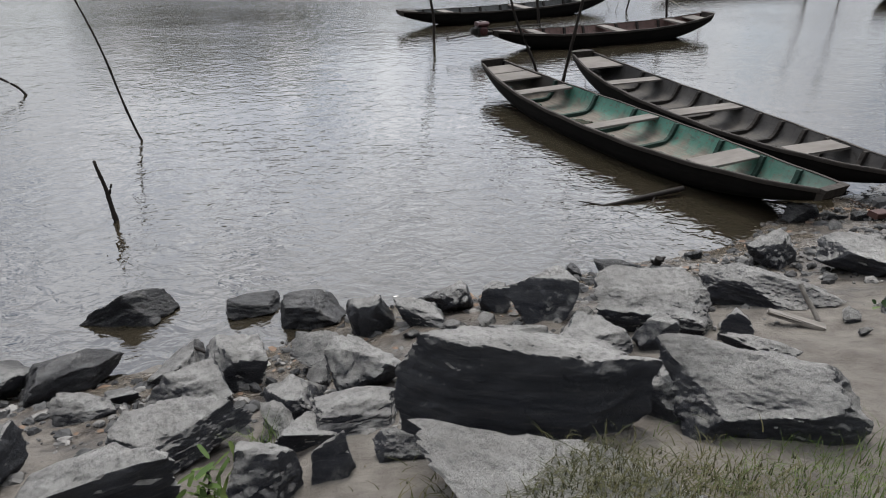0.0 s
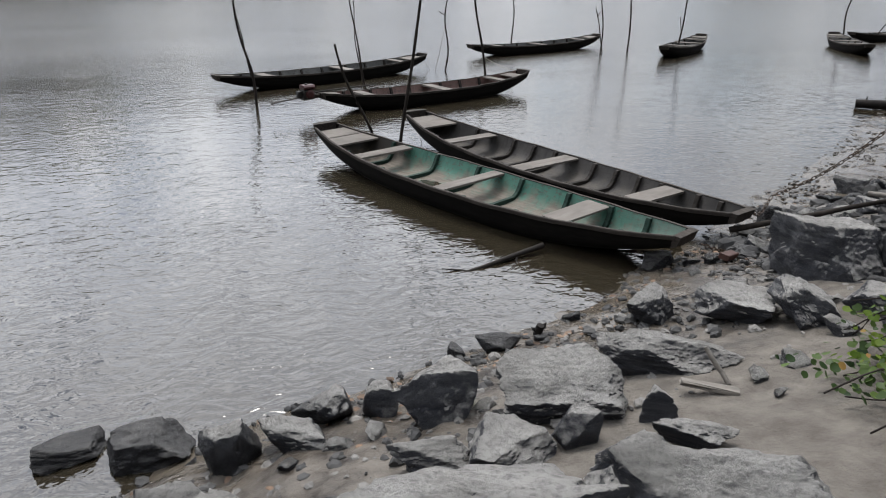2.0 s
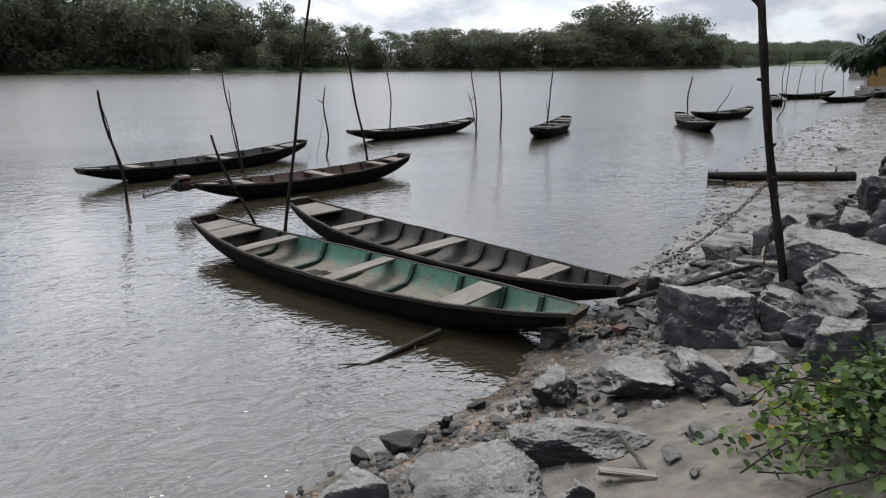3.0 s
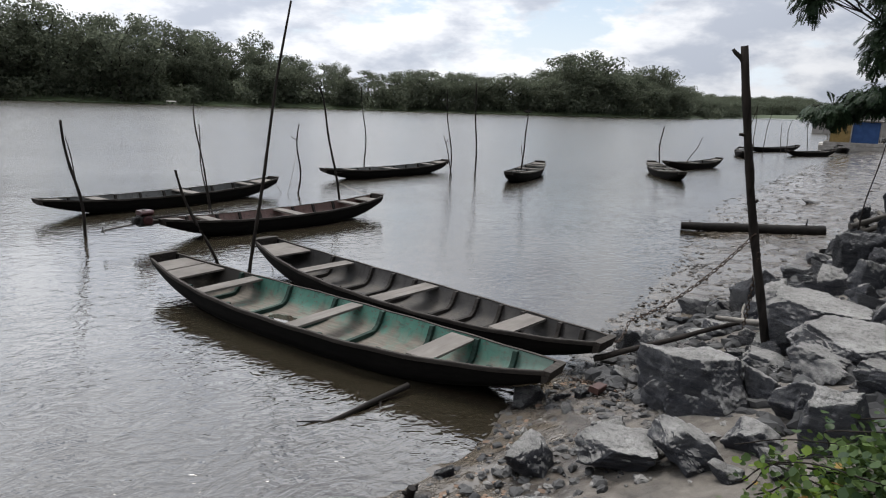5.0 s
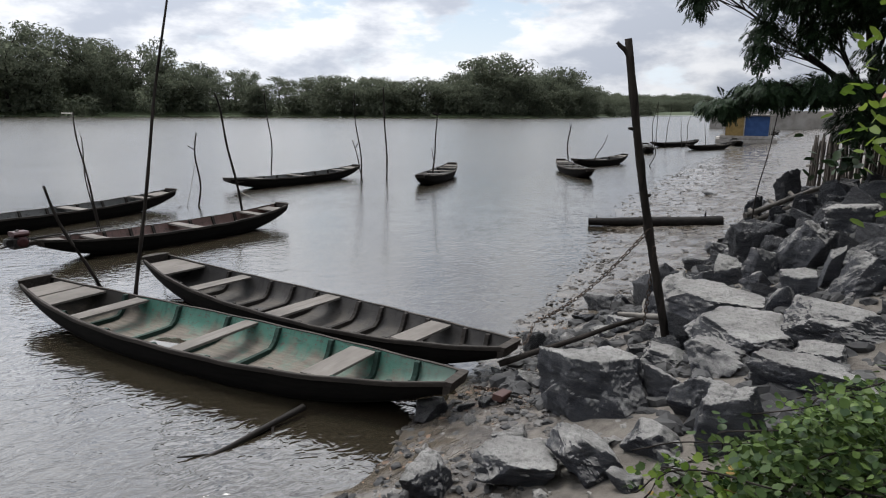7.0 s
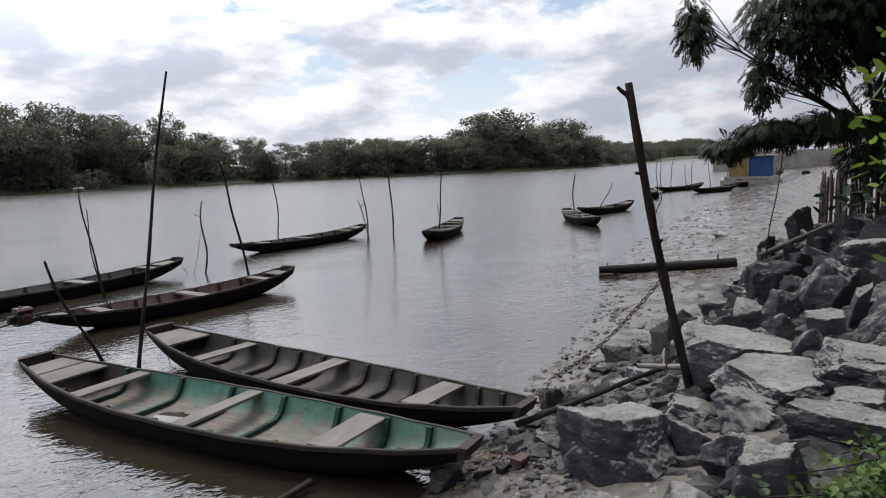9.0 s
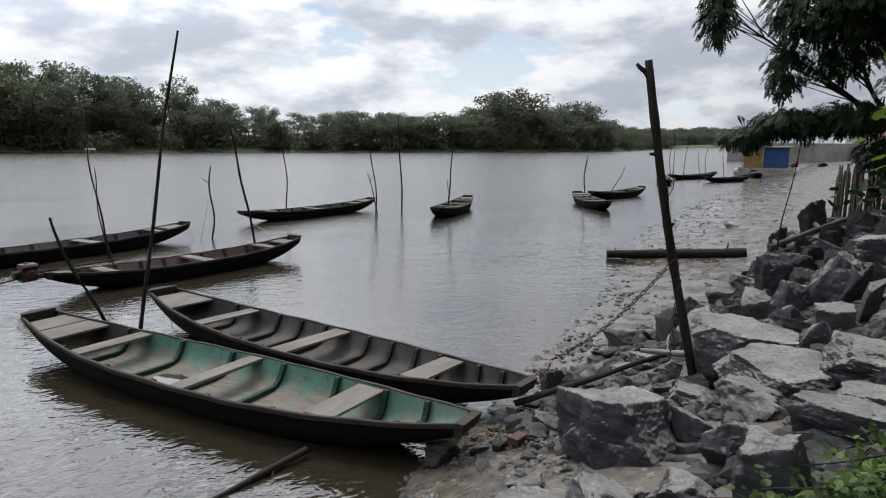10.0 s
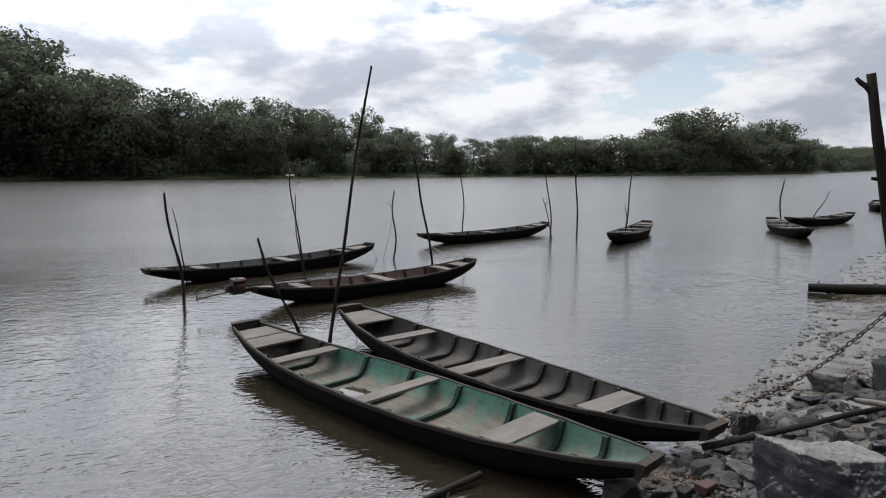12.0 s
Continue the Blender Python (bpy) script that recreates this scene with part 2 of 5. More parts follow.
def plain_material(name, a, b, rough=0.6, metal=0.0, scale=12.0, bump=0.2):
    m = Mat(name, rough, 0.4, metal)
    v = m.noise(scale, 5, 0.6)
    m.bump(v, bump, 0.005)
    return m.done(m.mix(m.span(v, 0.35, 0.65), a, b))


# copy of the schist with the shade over the right slope put into its colour
SHADED_ROCK = rock_material("schist darkened for slope shade", 0.52, 0.72)
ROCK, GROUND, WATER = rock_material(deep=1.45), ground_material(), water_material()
STILL_WATER = plain_material("still muddy rain water", (0.030, 0.024, 0.017), (0.050, 0.042, 0.031), 0.05, 0.0, 3, 0.02)
TARRED = wood_material("tarred hull wood", (0.004, 0.0036, 0.0033), (0.012, 0.0105, 0.009), 0.85, spec=0.1)
RAIL = wood_material("worn rail wood", (0.014, 0.012, 0.010), (0.062, 0.052, 0.044), 0.8, spec=0.2)
BOARD = wood_material("sun-bleached board", (0.095, 0.083, 0.072), (0.185, 0.167, 0.148), 0.85, along=(5, 1, 5), scale=2.2, bump=0.3)
RIB_WOOD = wood_material("rib wood", (0.010, 0.009, 0.008), (0.042, 0.036, 0.031), 0.85, along=(9, 1, 9), spec=0.2)
GREEN_RIB = wood_material("green painted rib", (0.008, 0.018, 0.014), (0.028, 0.055, 0.043), 0.8, along=(9, 1, 9), spec=0.2)
GREEN_PAINT = paint_material("worn green paint", (0.036, 0.122, 0.090), (0.068, 0.165, 0.128), (0.080, 0.070, 0.055), 0.03, 0.17, 0.58, (-1.55, 1.9))
GREY_PAINT = paint_material("weathered grey planking", (0.018, 0.0165, 0.015), (0.055, 0.050, 0.046), (0.030, 0.026, 0.024), -0.02, 0.10, 0.28)
RED_PAINT = paint_material("faded reddish planking", (0.085, 0.048, 0.04), (0.14, 0.09, 0.078), (0.06, 0.05, 0.044), 0.0, 0.10, 0.5)
BLACK_PAINT = paint_material("dark damp planking", (0.05, 0.052, 0.05), (0.11, 0.11, 0.105), (0.04, 0.036, 0.033), 0.0, 0.10, 0.4)
BARK = wood_material("grey-brown pole bark", (0.009, 0.008, 0.007), (0.042, 0.035, 0.030), 0.9, along=(8, 8, 1.2), scale=2.0, spec=0.12)
DRIFT = wood_material("bleached driftwood", (0.11, 0.10, 0.088), (0.25, 0.228, 0.20), 0.85, along=(1, 7, 7))
WET_WOOD = wood_material("wet black wood", (0.006, 0.005, 0.0045), (0.024, 0.020, 0.017), 0.65, along=(1, 6, 6), spec=0.15)
BAMBOO = wood_material("grey bamboo", (0.030, 0.026, 0.022), (0.10, 0.09, 0.078), 0.75, along=(1, 7, 7))
STAKE = wood_material("fence stake wood", (0.020, 0.016, 0.013), (0.080, 0.066, 0.055), 0.9, along=(7, 7, 1), scale=3)
IRON = plain_material("rusty chain iron", (0.035, 0.028, 0.024), (0.10, 0.065, 0.045), 0.7, 0.5, 60)
ENGINE = plain_material("oily engine metal", (0.025, 0.025, 0.026), (0.07, 0.065, 0.06), 0.5, 0.6, 25)
RED_TANK = plain_material("faded red enamel", (0.028, 0.007, 0.007), (0.055, 0.012, 0.012), 0.5, 0.0, 14)
BLUE_SHEET = plain_material("blue tarpaulin", (0.015, 0.05, 0.15), (0.028, 0.075, 0.20), 0.6, 0, 3)
YELLOW_SHEET = plain_material("ochre painted boards", (0.19, 0.125, 0.04), (0.27, 0.185, 0.065), 0.7, 0, 3)
GREY_BOARD = plain_material("grey weathered boards", (0.22, 0.20, 0.18), (0.36, 0.34, 0.31), 0.8, 0, 3)
CONCRETE = plain_material("stained concrete", (0.20, 0.185, 0.165), (0.33, 0.31, 0.285), 0.9, 0, 0.6)
ROOF_TILE = plain_material("weathered clay roof", (0.20, 0.10, 0.075), (0.30, 0.17, 0.13), 0.85, 0, 2)
WHITE_WALL = plain_material("white-washed wall", (0.62, 0.61, 0.58), (0.76, 0.75, 0.72), 0.8, 0, 1)
DARK_GAP = plain_material("dark opening", (0.012, 0.012, 0.012), (0.03, 0.028, 0.026), 0.7, 0, 2)
# aerial haze is put into this leaf colour, paler and greyer than the leaves
FAR_LEAF = leaf_material("river forest leaves greyed for haze", (0.085, 0.100, 0.070), (0.17, 0.185, 0.13), 0.85, 0.62)
TREE_LEAF = leaf_material("dark feathery leaves", (0.012, 0.026, 0.012), (0.032, 0.058, 0.022), 0.55, 0.12)
VINE_LEAF = leaf_material("round vine leaves", (0.022, 0.045, 0.016), (0.10, 0.15, 0.035), 0.42, 0.25)
# young sapling leaves; on the vine this brighter green also paints lit leaves
LIME_LEAF = leaf_material("bright young leaves", (0.08, 0.14, 0.02), (0.19, 0.26, 0.04), 0.45, 0.45)
OLD_LEAF = leaf_material("yellowing leaves", (0.22, 0.10, 0.04), (0.34, 0.26, 0.06), 0.5, 0.25)
GRASS = leaf_material("bank grass", (0.05, 0.09, 0.02), (0.16, 0.20, 0.06), 0.6, 0.2)
DRY_GRASS = leaf_material("creeping dry herb", (0.045, 0.05, 0.022), (0.13, 0.115, 0.055), 0.8, 0.1)
CLOD = plain_material("wet dark mud clods", (0.02, 0.018, 0.016), (0.075, 0.065, 0.056), 0.5, 0, 20, 0.6)
PEBBLE = plain_material("grey stone chips", (0.06, 0.058, 0.056), (0.24, 0.228, 0.21), 0.85, 0, 2.5)
# rubble between the rocks; its dark tone also paints shade in the slope's gaps
DARK_CHIP = plain_material("dark rubble and gap shade", (0.018, 0.018, 0.019), (0.075, 0.073, 0.070), 0.85, 0, 2.5)
LITTER = plain_material("brown leaf litter", (0.06, 0.04, 0.028), (0.20, 0.13, 0.085), 0.85, 0, 6)
BRICK = plain_material("wet red brick", (0.040, 0.018, 0.014), (0.070, 0.030, 0.022), 0.6, 0, 20)


# ---- mesh helpers ----
def mesh_of(name, verts, faces, material, smooth=False, sharp=None):
    me = bpy.data.meshes.new(name)
    me.from_pydata([tuple(v) for v in verts], [], [tuple(f) for f in faces])
    me.materials.append(material)
    if smooth:
        me.polygons.foreach_set("use_smooth", [True] * len(me.polygons))
        if sharp is not None:
            me.set_sharp_from_angle(angle=radians(sharp))
    me.update()
    return me


def thing(name, me, m, label, category, group="", kind=""):
    ob = new(name, me)
    ob.matrix_world = m
    return tagged(ob, label, category, group, kind)


def part(name, me, parent, label="", m=None):
    ob = new(name, me)
    ob.parent = parent
    if m is not None:
        ob.matrix_basis = m
    return tagged(ob, label)


def tube(points, radii, sides=8, seed=0, rough=0.0, closed_tip=True):
    """A round, slightly knotty rod along points."""
    rng = random.Random(seed)
    pts = [Vector(p) for p in points]
    verts, faces = [], []
    for i, p in enumerate(pts):
        d = (pts[min(i + 1, len(pts) - 1)] - pts[max(i - 1, 0)]).normalized()
        a = d.orthogonal().normalized() if abs(d.z) < 0.9 else Vector((1, 0, 0)).cross(d).normalized()
        b = d.cross(a)
        for k in range(sides):
            t = 2 * math.pi * k / sides
            r = radii[i] * (1 + rough * rng.uniform(-1, 1))
            verts.append(p + (a * math.cos(t) + b * math.sin(t)) * r)
    for i in range(len(pts) - 1):
        for k in range(sides):
            q = (k + 1) % sides
            faces.append((i * sides + k, i * sides + q, (i + 1) * sides + q, (i + 1) * sides + k))
    if closed_tip:
        faces.append(tuple(range(sides))[::-1])
        faces.append(tuple((len(pts) - 1) * sides + k for k in range(sides)))
    return verts, faces


def bent(a, b, steps=12, sway=0.03, seed=0, sag=0.0):
    """Points from a to b with a natural crook."""
    rng = random.Random(seed)
    a, b = Vector(a), Vector(b)
    ph = [rng.uniform(0, 6.28) for _ in range(4)]
    out = []
    for i in range(steps + 1):
        t = i / steps
        p = a.lerp(b, t)
        k = math.sin(math.pi * t) ** 0.7
        p += Vector((math.sin(3.1 * t + ph[0]) + 0.5 * math.sin(8 * t + ph[1]), math.sin(2.7 * t + ph[2]) + 0.5 * math.sin(9 * t + ph[3]), 0)) * sway * k
        p.z -= sag * math.sin(math.pi * t)
        out.append(p)
    return out


def join(parts):
    verts, faces = [], []
    for v, f in parts:
        o = len(verts)
        verts += list(v)
        faces += [tuple(i + o for i in q) for q in f]
    return verts, faces


def block(x0, y0, z0, x1, y1, z1, bevel=0.0, jitter=0.0, seed=0):
    """A board or block with chamfered long edges."""
    rng = random.Random(seed)
    c = bevel
    ring = [(y0 + c, z0), (y1 - c, z0), (y1, z0 + c), (y1, z1 - c), (y1 - c, z1), (y0 + c, z1), (y0, z1 - c), (y0, z0 + c)] if c else [(y0, z0), (y1, z0), (y1, z1), (y0, z1)]
    n = len(ring)
    verts = [(x + rng.uniform(-jitter, jitter), y + rng.uniform(-jitter, jitter), z + rng.uniform(-jitter, jitter)) for x in (x0, x1) for y, z in ring]
    faces = [tuple(range(n))[::-1], tuple(range(n, 2 * n))] + [(k, (k + 1) % n, n + (k + 1) % n, n + k) for k in range(n)]
    return verts, faces


def moved(vf, m):
    return [m @ Vector(v) for v in vf[0]], vf[1]


# ---- ground and water ----
WATERLINE = [(-900, -330), (-60, -20), (-15, 0.0), (-6, 2.4), (-2.1, 3.6), (-0.9, 4.0), (0.1, 4.8), (1.4, 5.3), (2.3, 5.65),
             (3.1, 6.2), (4.3, 7.05), (5.5, 8.0), (7.2, 9.2), (9.4, 11.0), (12.5, 14.0), (18.6, 18.3), (24.6, 22.2), (38, 30.5),
             (58, 41.5), (90, 60), (300, 185), (1500, 900)]
FAR_SHORE = [(-1500, 120), (-150, 150), (-40, 160), (43, 166), (105, 161), (140, 166), (178, 188), (262, 250), (400, 332), (700, 525), (1500, 1000)]


def along(line, x, y):
    """Signed distance to a line: positive to the right of its direction."""
    best = np.full(np.shape(x), 1e9)
    side = np.ones(np.shape(x))
    for (ax, ay), (bx, by) in zip(line[:-1], line[1:]):
        ux, uy = bx - ax, by - ay
        k = np.clip(((x - ax) * ux + (y - ay) * uy) / (ux * ux + uy * uy), 0, 1)
        dx, dy = x - ax - k * ux, y - ay - k * uy
        dist = np.hypot(dx, dy)
        closer = dist < best
        best = np.where(closer, dist, best)
        side = np.where(closer, np.sign(ux * -dy + uy * dx), side)
    return best * side


def ramp(v, a, b):
    k = np.clip((v - a) / (b - a), 0, 1)
    return k * k * (3 - 2 * k)


def ground_z(x, y):
    """Height of the bank, the river bed and the far bank."""
    x, y = np.asarray(x, float), np.asarray(y, float)
    d = along(WATERLINE, x, y)
    flat = np.interp(x, [4, 6, 9, 13, 18, 40, 90], [0, 0.5, 1.6, 2.6, 4.0, 8.0, 14.0])
    e = np.maximum(d - flat, 0)
    low = np.interp(e, [0, 1.5, 2.5, 4, 6, 12, 60], [0, 0.50, 0.80, 0.90, 0.95, 1.1, 1.6])
    high = np.interp(e, [0, 1.0, 2.0, 3.5, 6, 20, 60], [0, 0.45, 0.9, 1.35, 1.5, 1.7, 2.2])
    k = ramp(x, 4, 8)
    near = np.where(d < 0, np.maximum(0.13 * d, -1.5), 0.05 * np.minimum(d, flat) + low * (1 - k) + high * k)
    f = -along(FAR_SHORE, x, y)
    far = np.interp(f, [-40, 0, 3, 10, 60, 400], [-1.5, 0, 1.2, 1.8, 3, 4]) + 15 * ramp(-x, -70, 50) * ramp(f, 2, 35)
    return np.maximum(near, far)


def axis_steps(stretches):
    out = []
    for a, b, step in stretches:
        out += list(np.arange(a, b, step))
    return np.array(sorted(set(round(float(v), 3) for v in out)))


def build_ground():
    xs = axis_steps([(-3000, -300, 300), (-300, -60, 30), (-60, -8, 4), (-8, -2.6, 0.3), (-2.6, 7, 0.06), (7, 20, 0.2), (20, 60, 1.0), (60, 260, 6), (260, 3001, 260)])
    ys = axis_steps([(-1500, -60, 240), (-60, -4, 6), (-4, 1.2, 0.3), (1.2, 9, 0.06), (9, 22, 0.2), (22, 60, 1.2), (60, 140, 8), (140, 260, 5), (260, 3001, 260)])
    gx, gy = np.meshgrid(xs, ys)
    z = ground_z(gx, gy)
    near = ramp(gx, -9, -5) * ramp(-gx, -60, -30) * ramp(-gy, -50, -25) * ramp(gy, -3, 0)
    for j in range(len(ys)):
        for i in range(len(xs)):
            k = near[j, i]
            if k > 0:
                p = Vector((gx[j, i], gy[j, i], 0))
                z[j, i] += k * (0.030 * noise.noise(p * 1.3) + 0.022 * noise.noise(p * 4.1) + 0.012 * noise.noise(p * 11.0))
    verts = np.stack([gx.ravel(), gy.ravel(), z.ravel()], 1)
    nx, ny = len(xs), len(ys)
    idx = np.arange(nx * ny).reshape(ny, nx)
    faces = np.stack([idx[:-1, :-1].ravel(), idx[:-1, 1:].ravel(), idx[1:, 1:].ravel(), idx[1:, :-1].ravel()], 1)
    me = mesh_of("ground", verts.tolist(), faces.tolist(), GROUND, True)
    thing("ground", me, Matrix(), "river bank of grey silt, sand and wet mud", "ground", kind="structure")


def build_water():
    xs = [-3000, -300, -40, 0, 40, 300, 3000]
    verts = [(x, y, 0.0) for y in xs for x in xs]
    n = len(xs)
    faces = [(j * n + i, j * n + i + 1, (j + 1) * n + i + 1, (j + 1) * n + i) for j in range(n - 1) for i in range(n - 1)]
    thing("water", mesh_of("water", verts, faces, WATER), Matrix(), "turbid brown river with fine wind ripples", "river", kind="structure")


def land(x, y):
    return float(ground_z(x, y))


build_ground()
build_water()


# ---- rocks ----
ICO = {}


def sphere_points(level):
    if level not in ICO:
        bm = bmesh.new()
        bmesh.ops.create_icosphere(bm, subdivisions=level, radius=1)
        ICO[level] = (np.array([v.co[:] for v in bm.verts]), [tuple(v.index for v in f.verts) for f in bm.faces])
        bm.free()
    return ICO[level]


def rock_mesh(w, d, h, seed, level, cuts=()):
    """A broken quarry block: uneven planes cut off a ball, split along its layers and chipped."""
    rng = np.random.RandomState(seed)
    dirs, faces = sphere_points(level)
    planes = []
    for ax in range(3):
        for s in (-1, 1):
            n = np.zeros(3)
            n[ax] = s
            n += rng.normal(0, 0.42 if ax < 2 else 0.22, 3)
            planes.append((n / np.linalg.norm(n), rng.uniform(0.66, 0.96)))
    for _ in range(rng.randint(5, 10)):
        n = rng.normal(0, 1, 3)
        n /= np.linalg.norm(n)
        planes.append((n, rng.uniform(0.74, 1.02)))
    for n, q in cuts:
        n = np.array(n, float)
        planes.append((n / np.linalg.norm(n), q))
    r = np.zeros(len(dirs))
    for n, q in planes:
        r += (np.maximum(dirs @ n, 0) / q) ** 110
    pts = dirs * (r ** (-1 / 110.0))[:, None]
    off = Vector(rng.uniform(-50, 50, 3))
    tilt = rng.normal(0, 0.45, 2)
    for i, p in enumerate(pts):
        v = Vector(p)
        s = p[2] + tilt[0] * p[0] + tilt[1] * p[1] + 0.18 * noise.noise(v * 1.5 + off)
        t = s * 4.2 + off.x
        ledge = t - math.floor(t)
        k = 0.11 * noise.noise(v * 1.2 + off) + 0.040 * (ledge ** 3 - 0.25) * (0.4 + noise.noise(v * 2.0 - off)) + 0.070 * noise.noise(v * 3.3 + off)
        # chips broken out of the edges, and a rough split face
        k -= 0.16 * max(0.0, noise.noise(v * 2.7 - off) - 0.15) + 0.045 * abs(noise.noise(v * 7.5 + off))
        if level > 4:
            k += 0.022 * noise.noise(v * 14 + off) + 0.010 * noise.noise(v * 31 - off)
        pts[i] = p * (1 + k)
    a = rng.normal(0, 0.16, 2) * (0.2 if cuts else 1.0)
    pts[:, 2] += a[0] * pts[:, 0] + a[1] * pts[:, 1]
    lo, hi = pts.min(0), pts.max(0)
    pts = (pts - (lo + hi) / 2) / (hi - lo)
    pts = pts * np.array([w, d, h * 1.5])
    pts[:, 2] += h * 1.5 / 2 - h * 0.5
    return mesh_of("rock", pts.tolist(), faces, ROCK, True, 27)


SEED = [100]


def stone(x, y, z, w, d, h, yaw, name="rock", label="angular grey rock, upper faces painted paler with silt and skylight", level=0, cuts=()):
    SEED[0] += 1
    level = level or (6 if w > 0.6 and y < 5.5 else 5 if w > 0.24 and y < 8 else 4)
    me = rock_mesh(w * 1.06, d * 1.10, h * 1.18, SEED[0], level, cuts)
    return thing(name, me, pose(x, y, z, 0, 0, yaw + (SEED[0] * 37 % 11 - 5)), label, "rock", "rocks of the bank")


stone(-1.72, 4.47, -0.00, 0.64, 0.36, 0.18, 35)
stone(-0.88, 4.65, -0.00, 0.38, 0.20, 0.10, 24)
stone(-0.44, 4.59, -0.01, 0.43, 0.36, 0.15, 19)
stone(0.06, 4.25, 0.16, 0.31, 0.26, 0.21, 13)
stone(0.38, 4.23, 0.24, 0.36, 0.30, 0.12, 8)
stone(0.51, 4.54, 0.17, 0.34, 0.29, 0.15, 5)
stone(-0.16, 3.77, 0.25, 0.31, 0.26, 0.13, 19)
stone(-0.64, 3.69, 0.18, 0.36, 0.30, 0.20, 27)
stone(-1.08, 3.86, 0.07, 0.35, 0.30, 0.10, 32)
stone(-0.74, 3.34, 0.26, 0.42, 0.26, 0.15, 32)
stone(-1.64, 3.68, 0.06, 0.59, 0.28, 0.15, 40)
stone(-1.29, 3.26, 0.22, 0.28, 0.18, 0.10, 40)
stone(-0.50, 2.79, 0.46, 0.62, 0.31, 0.18, 33)
stone(-0.66, 2.44, 0.55, 0.54, 0.32, 0.19, 42)
stone(-1.22, 2.60, 0.44, 0.31, 0.26, 0.18, 48)
stone(-0.11, 3.21, 0.40, 0.30, 0.26, 0.11, 21)
stone(0.24, 3.03, 0.53, 0.40, 0.34, 0.10, 15)
stone(-0.01, 2.51, 0.60, 0.28, 0.24, 0.19, 26)
stone(0.02, 2.88, 0.50, 0.30, 0.17, 0.10, 21)
stone(0.22, 2.63, 0.59, 0.18, 0.15, 0.17, 19)
stone(0.51, 2.72, 0.63, 0.27, 0.13, 0.08, 10)
stone(0.19, 3.43, 0.42, 0.37, 0.32, 0.19, 14)
stone(0.95, 2.90, 0.67, 0.97, 0.34, 0.40, -3, cuts=(((0.12, 0.16, 0.98), 0.48), ((-0.05, -1.0, 0.02), 0.42), ((-0.75, -0.65, 0.05), 0.62), ((0.5, -0.85, 0.1), 0.62),), label="largest angular rock, top painted paler as lit and silted, front dark as shade")
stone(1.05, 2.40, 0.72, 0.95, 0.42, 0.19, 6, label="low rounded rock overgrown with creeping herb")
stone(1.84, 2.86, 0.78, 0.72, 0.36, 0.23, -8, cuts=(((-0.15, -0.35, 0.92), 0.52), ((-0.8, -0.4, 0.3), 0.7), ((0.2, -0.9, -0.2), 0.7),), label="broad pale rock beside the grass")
stone(1.10, 4.28, 0.33, 0.44, 0.37, 0.22, -4)
stone(0.83, 4.47, 0.21, 0.19, 0.16, 0.15, 0)
stone(1.35, 3.65, 0.53, 0.37, 0.31, 0.09, -10)
stone(1.70, 4.01, 0.48, 0.62, 0.37, 0.20, -15)
stone(0.99, 3.70, 0.47, 0.37, 0.16, 0.09, -3)
stone(1.62, 3.16, 0.69, 0.27, 0.23, 0.11, -18)
stone(1.51, 2.93, 0.74, 0.19, 0.16, 0.13, -17)
stone(1.76, 3.32, 0.66, 0.34, 0.21, 0.11, -19)
stone(2.08, 3.72, 0.57, 0.18, 0.15, 0.13, -22)
stone(2.06, 3.40, 0.67, 0.33, 0.19, 0.10, -25)
stone(2.42, 4.27, 0.48, 0.77, 0.31, 0.15, -24)
stone(2.83, 5.22, 0.24, 0.37, 0.32, 0.19, -24)
stone(3.20, 4.85, 0.41, 0.49, 0.41, 0.15, -30)
stone(1.72, 5.27, 0.06, 0.31, 0.16, 0.08, -11)
stone(3.51, 6.45, 0.03, 0.28, 0.24, 0.11, -25)
stone(1.42, 5.24, 0.03, 0.13, 0.11, 0.08, -7)
stone(1.65, 3.66, 0.55, 0.21, 0.18, 0.13, -15)
stone(-0.13, 3.03, 0.43, 0.16, 0.14, 0.09, 23)
stone(-1.19, 3.46, 0.16, 0.17, 0.15, 0.06, 37)
stone(-2.14, 3.59, 0.06, 0.50, 0.42, 0.12, 46)
stone(4.14, 5.24, 0.48, 0.79, 0.67, 0.35, -43, cuts=(((0.0, 0.12, 0.99), 0.55), ((-0.25, -0.96, 0.05), 0.66), ((0.6, -0.55, 0.55), 0.60),), label="large square-cut grey rock, flat top painted pale with silt and skylight")
stone(3.50, 4.56, 0.53, 0.48, 0.41, 0.19, -43)
stone(3.84, 4.43, 0.61, 0.33, 0.28, 0.13, -49)
stone(5.45, 5.09, 0.71, 0.81, 0.69, 0.23, -55, cuts=(((0.1, -0.22, 0.97), 0.50), ((-0.7, -0.6, 0.2), 0.66),), label="broad flat-topped pale grey rock")
stone(6.23, 5.97, 0.62, 0.88, 0.55, 0.24, -52, cuts=(((0.1, -0.15, 0.98), 0.45), ((-0.5, -0.8, 0.2), 0.7),), label="long pale slab behind the mooring post")
stone(5.03, 5.43, 0.54, 0.36, 0.31, 0.13, -49)
stone(5.00, 4.96, 0.66, 0.41, 0.35, 0.19, -53)
stone(4.46, 4.91, 0.58, 0.28, 0.24, 0.21, -49)
stone(4.36, 4.51, 0.67, 0.39, 0.34, 0.23, -52)
stone(4.10, 4.11, 0.74, 0.36, 0.31, 0.29, -55)
stone(4.95, 4.18, 0.83, 0.75, 0.40, 0.18, -60)
stone(5.81, 4.58, 0.89, 0.67, 0.57, 0.23, -61)
stone(7.69, 6.07, 0.84, 0.66, 0.56, 0.50, -58)
stone(10.28, 7.02, 0.87, 0.67, 0.57, 0.38, -61)
